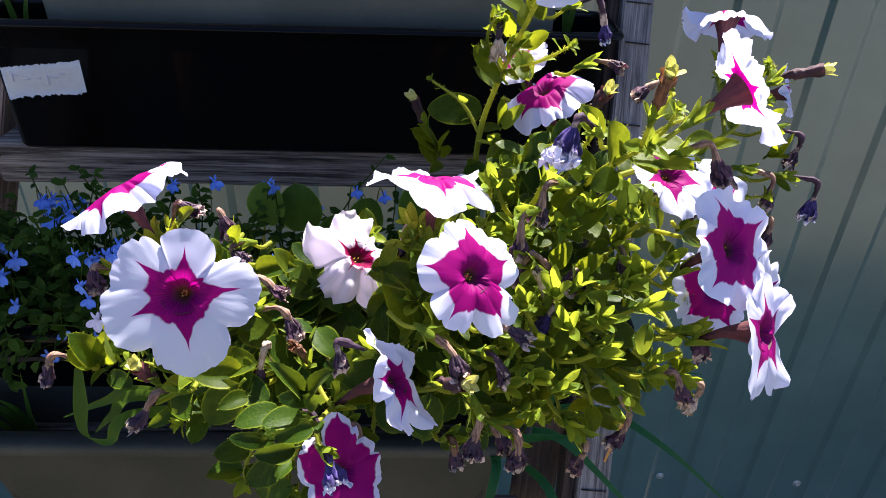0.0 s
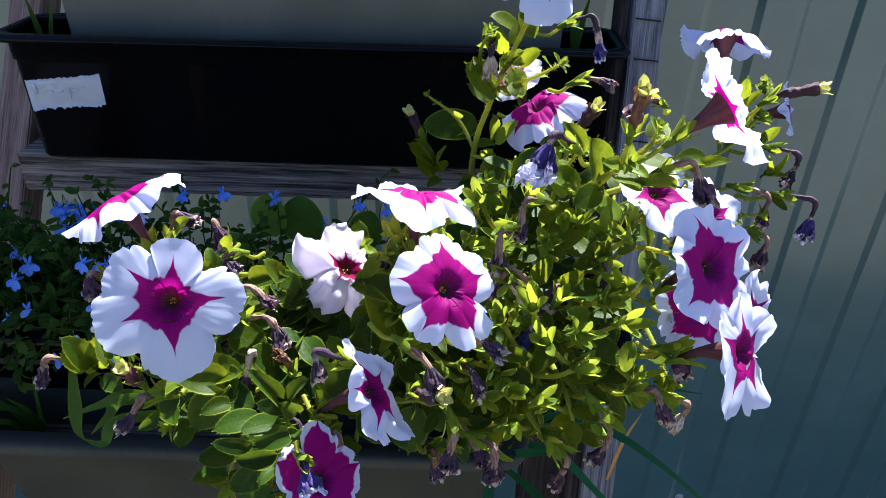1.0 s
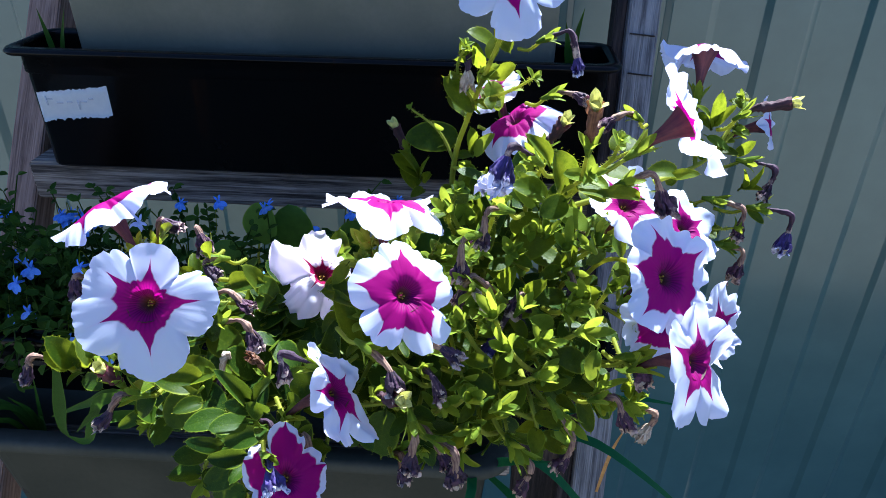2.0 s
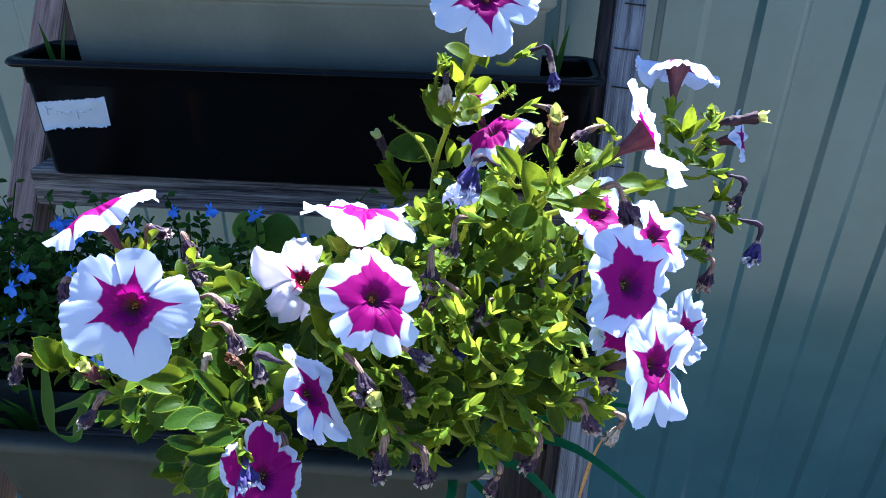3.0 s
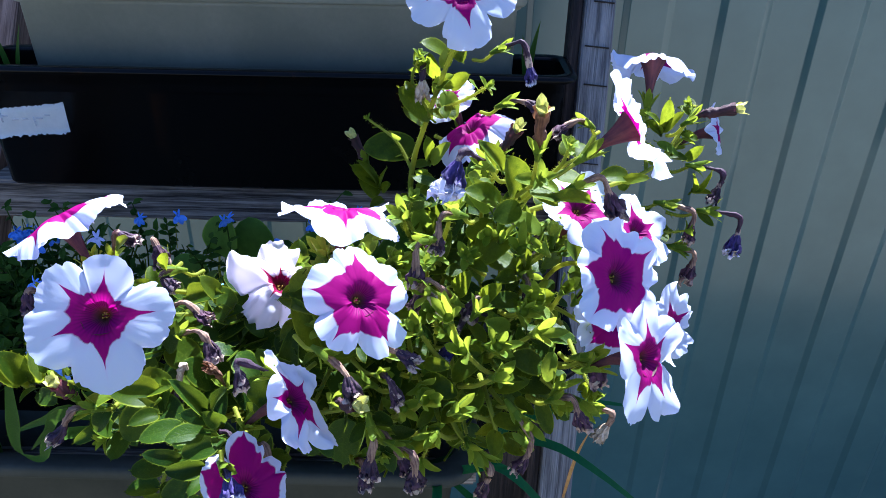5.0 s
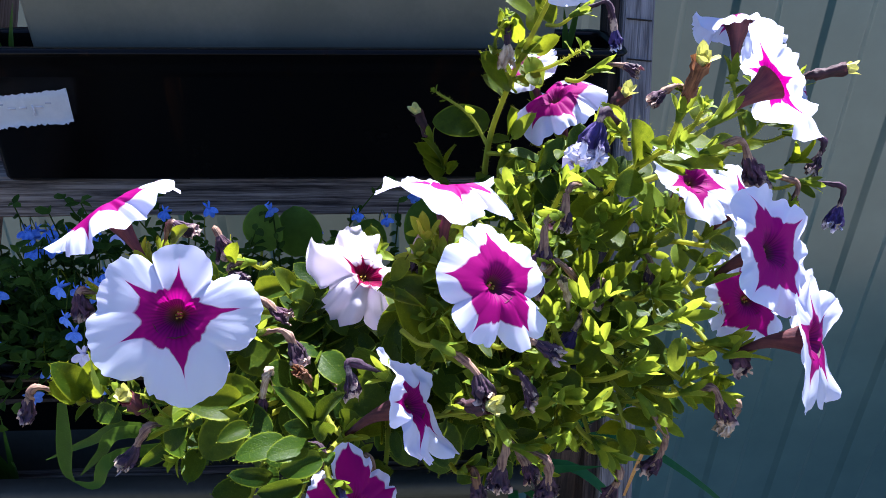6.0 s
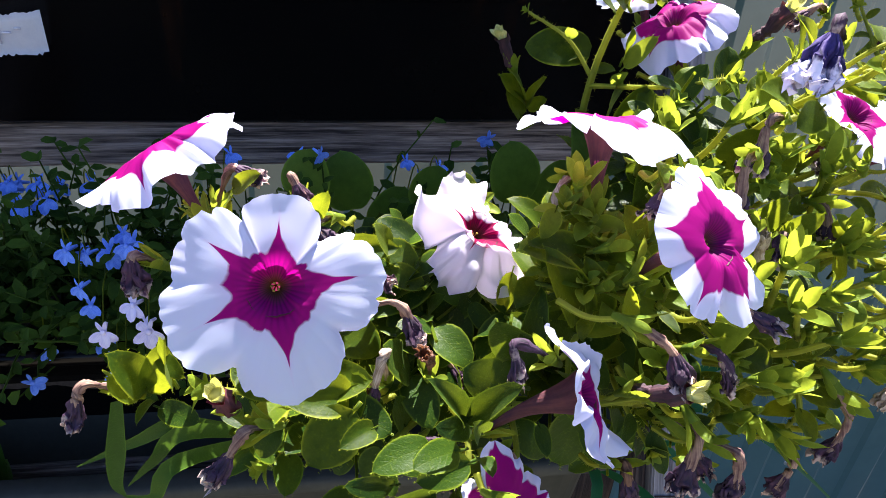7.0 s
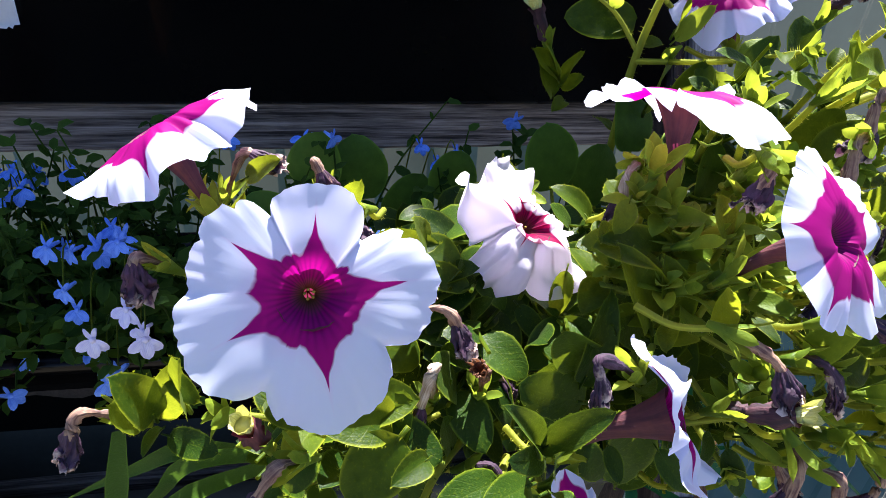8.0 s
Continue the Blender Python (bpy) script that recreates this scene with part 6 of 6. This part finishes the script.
broad_leaf(-0.145, 0.56, 0.825, (0.15, -0.1, 1), (-0.2, -1, 0.3), 1.0, 0)
broad_leaf(-0.11, 0.565, 0.815, (-0.1, -0.1, 1), (0.1, -1, 0.2), 1.1, 1)
broad_leaf(-0.09, 0.555, 0.80, (0.5, -0.2, 0.8), (0.2, -1, 0.4), 1.0, 2)
broad_leaf(-0.16, 0.55, 0.80, (-0.6, -0.2, 0.7), (-0.2, -1, 0.5), 0.9, 3)
broad_leaf(-0.055, 0.55, 0.82, (0.2, -0.1, 1), (0.0, -1, 0.4), 0.9, 0)
broad_leaf(0.0, 0.5, 0.855, (-0.1, -0.1, 1), (0.15, -1, 0.3), 1.0, 1)
broad_leaf(0.02, 0.51, 0.84, (0.5, -0.1, 0.8), (0.15, -1, 0.3), 1.0, 2)
broad_leaf(-0.12, 0.53, 0.78, (0.3, -0.5, 0.6), (0.1, -0.8, 0.7), 1.0, 3)
broad_leaf(-0.07, 0.52, 0.79, (-0.4, -0.4, 0.7), (0.1, -0.8, 0.6), 0.95, 0)
broad_leaf(0.045, 0.5, 0.88, (0.1, 0.0, 1), (0.3, -1, 0.2), 0.9, 3)
# the large leaf beside the tall stem
bm = bmesh.new()
blade_grid(bm, 0.044, 0.028, ovate, 12, 0.12, 0.25, 0.1, 0.1)
part("leaf", bm, LEAF, PLANT, "large smooth green leaf", aim((0.046, 0.53, 0.95), (-1, -0.1, 0.08), (0.1, -0.75, 0.65)))

# ---- grasses and weeds ----
def grass_blade(parent, ctrl, width, mat, up=(0, -0.6, 1)):
    pts = curve_points(ctrl, 16)
    bm = bmesh.new()
    uv = bm.loops.layers.uv.verify()
    rows = []
    for k, p in enumerate(pts):
        d = (pts[min(k + 1, 15)] - pts[max(k - 1, 0)]).normalized()
        s = d.cross(Vector(up)).normalized()
        z = s.cross(d)
        w = width / 2 * max(0.05, strap(k / 15))
        rows.append([bm.verts.new(p - s * w + z * w * 0.3), bm.verts.new(p), bm.verts.new(p + s * w + z * w * 0.3)])
    for k in range(15):
        for j in range(2):
            f = bm.faces.new((rows[k][j], rows[k][j + 1], rows[k + 1][j + 1], rows[k + 1][j]))
            for lp, (x, y) in zip(f.loops, ((j, k), (j + 1, k), (j + 1, k + 1), (j, k + 1))):
                lp[uv].uv = (x / 2, y / 15)
    part("blade", bm, mat, parent)


WIDE = thing("grass_plant", (-0.11, 0.44, 0.7), "broad bent green grass blades growing among the petunia", "grass")
grass_blade(WIDE, [(-0.213, 0.334, 0.85), (-0.219, 0.335, 0.822), (-0.2235, 0.335, 0.797), (-0.221, 0.335, 0.786)], 0.0085, GRASS, (0.25, -1, 0.1))
grass_blade(WIDE, [(-0.15, 0.39, 0.765), (-0.197, 0.345, 0.797), (-0.209, 0.336, 0.783), (-0.2225, 0.335, 0.787)], 0.0085, GRASS, (0.2, -0.8, 0.6))
grass_blade(WIDE, [(-0.14, 0.41, 0.73), (-0.194, 0.37, 0.797), (-0.226, 0.37, 0.786), (-0.257, 0.368, 0.772)], 0.0085, GRASS, (0.1, -1, 0.5))
grass_blade(WIDE, [(-0.14, 0.4, 0.75), (-0.19, 0.352, 0.811), (-0.21, 0.35, 0.794), (-0.225, 0.348, 0.778)], 0.0085, GRASS, (0.3, -1, 0.4))
TUFT = thing("grass_tuft", (-0.4, 0.5, 0.58), "small tuft of grass growing in the grey trough", "grass")
for ctrl in ([(-0.385, 0.5, 0.59), (-0.388, 0.5, 0.64), (-0.40, 0.49, 0.672)], [(-0.385, 0.5, 0.59), (-0.40, 0.5, 0.645), (-0.43, 0.48, 0.66), (-0.46, 0.46, 0.65)],
             [(-0.385, 0.5, 0.59), (-0.38, 0.5, 0.64), (-0.378, 0.505, 0.69)], [(-0.385, 0.5, 0.59), (-0.41, 0.5, 0.65), (-0.45, 0.49, 0.675)],
             [(-0.39, 0.5, 0.59), (-0.40, 0.48, 0.65), (-0.425, 0.45, 0.655), (-0.45, 0.43, 0.648)], [(-0.385, 0.5, 0.59), (-0.37, 0.49, 0.64), (-0.365, 0.48, 0.66)]):
    grass_blade(TUFT, ctrl, 0.006, GRASS)
LONG = thing("long_grass", (0.1, 0.52, 0.56), "long dark green grass blades beside the post", "grass")
for ctrl in ([(0.06, 0.5, 0.62), (0.157, 0.49, 0.665), (0.235, 0.47, 0.635), (0.35, 0.45, 0.53)], [(0.06, 0.5, 0.615), (0.125, 0.48, 0.64), (0.18, 0.46, 0.60), (0.27, 0.43, 0.50)],
             [(0.08, 0.52, 0.6), (0.15, 0.5, 0.68), (0.21, 0.5, 0.705), (0.27, 0.5, 0.70)], [(0.06, 0.5, 0.6), (0.1, 0.45, 0.665), (0.14, 0.43, 0.69)],
             [(0.05, 0.5, 0.6), (0.07, 0.44, 0.65), (0.06, 0.41, 0.60), (0.055, 0.40, 0.5)], [(0.08, 0.5, 0.6), (0.12, 0.43, 0.62), (0.13, 0.41, 0.56), (0.13, 0.40, 0.45)]):
    grass_blade(LONG, ctrl, 0.009, DEEP_GRASS)
grass_blade(LONG, [(0.21, 0.55, 0.5), (0.215, 0.53, 0.6), (0.225, 0.52, 0.655)], 0.004, STRAW)
for base, tips in (((-0.45, 0.8, 0.9), ((-0.462, 0.8, 0.988), (-0.428, 0.8, 0.99))), ((0.162, 0.815, 0.92), ((0.175, 0.82, 1.0), (0.155, 0.815, 0.985)))):
    WEED = thing("weed_seedling", base, "small green weed seedling in the soil", "weed")
    for tp in tips:
        b = Vector(base)
        grass_blade(WEED, [b, b.lerp(Vector(tp), 0.5) + Vector((0, 0, 0.008)), Vector(tp)], 0.007, GRASS)

# ---- leaf tips that hang over the front of the grey box ----
UPPER = thing("petunia", (-0.1, 0.85, 1.03), "petunia in the grey box with leaf tips over its rim", "flower plant")
for base, tip, k in (((-0.2, 0.79, 1.105), (-0.218, 0.765, 1.043), 2), ((0.02, 0.79, 1.105), (0.009, 0.765, 1.043), 5), ((-0.049, 0.79, 1.1), (-0.05, 0.766, 1.05), 7), ((-0.096, 0.79, 1.1), (-0.095, 0.766, 1.05), 1)):
    base, tip = Vector(base), Vector(tip)
    bm = bmesh.new()
    tube(bm, curve_points([Vector((base.x * 0.9 - 0.01, 0.85, 1.03)), base + Vector((0, 0.02, 0.012)), base], 10), (0.0022, 0.0013), 7)
    part("stem", bm, STEM, UPPER)
    part("leaf", LEAVES[k], LEAF, UPPER, "", aim(base, tip - base, (0, -1, 0.3), (tip - base).length / 0.029))
soil_bed(-0.40, 0.125, 0.815, 0.885, 1.04, "dark potting soil inside the grey box")
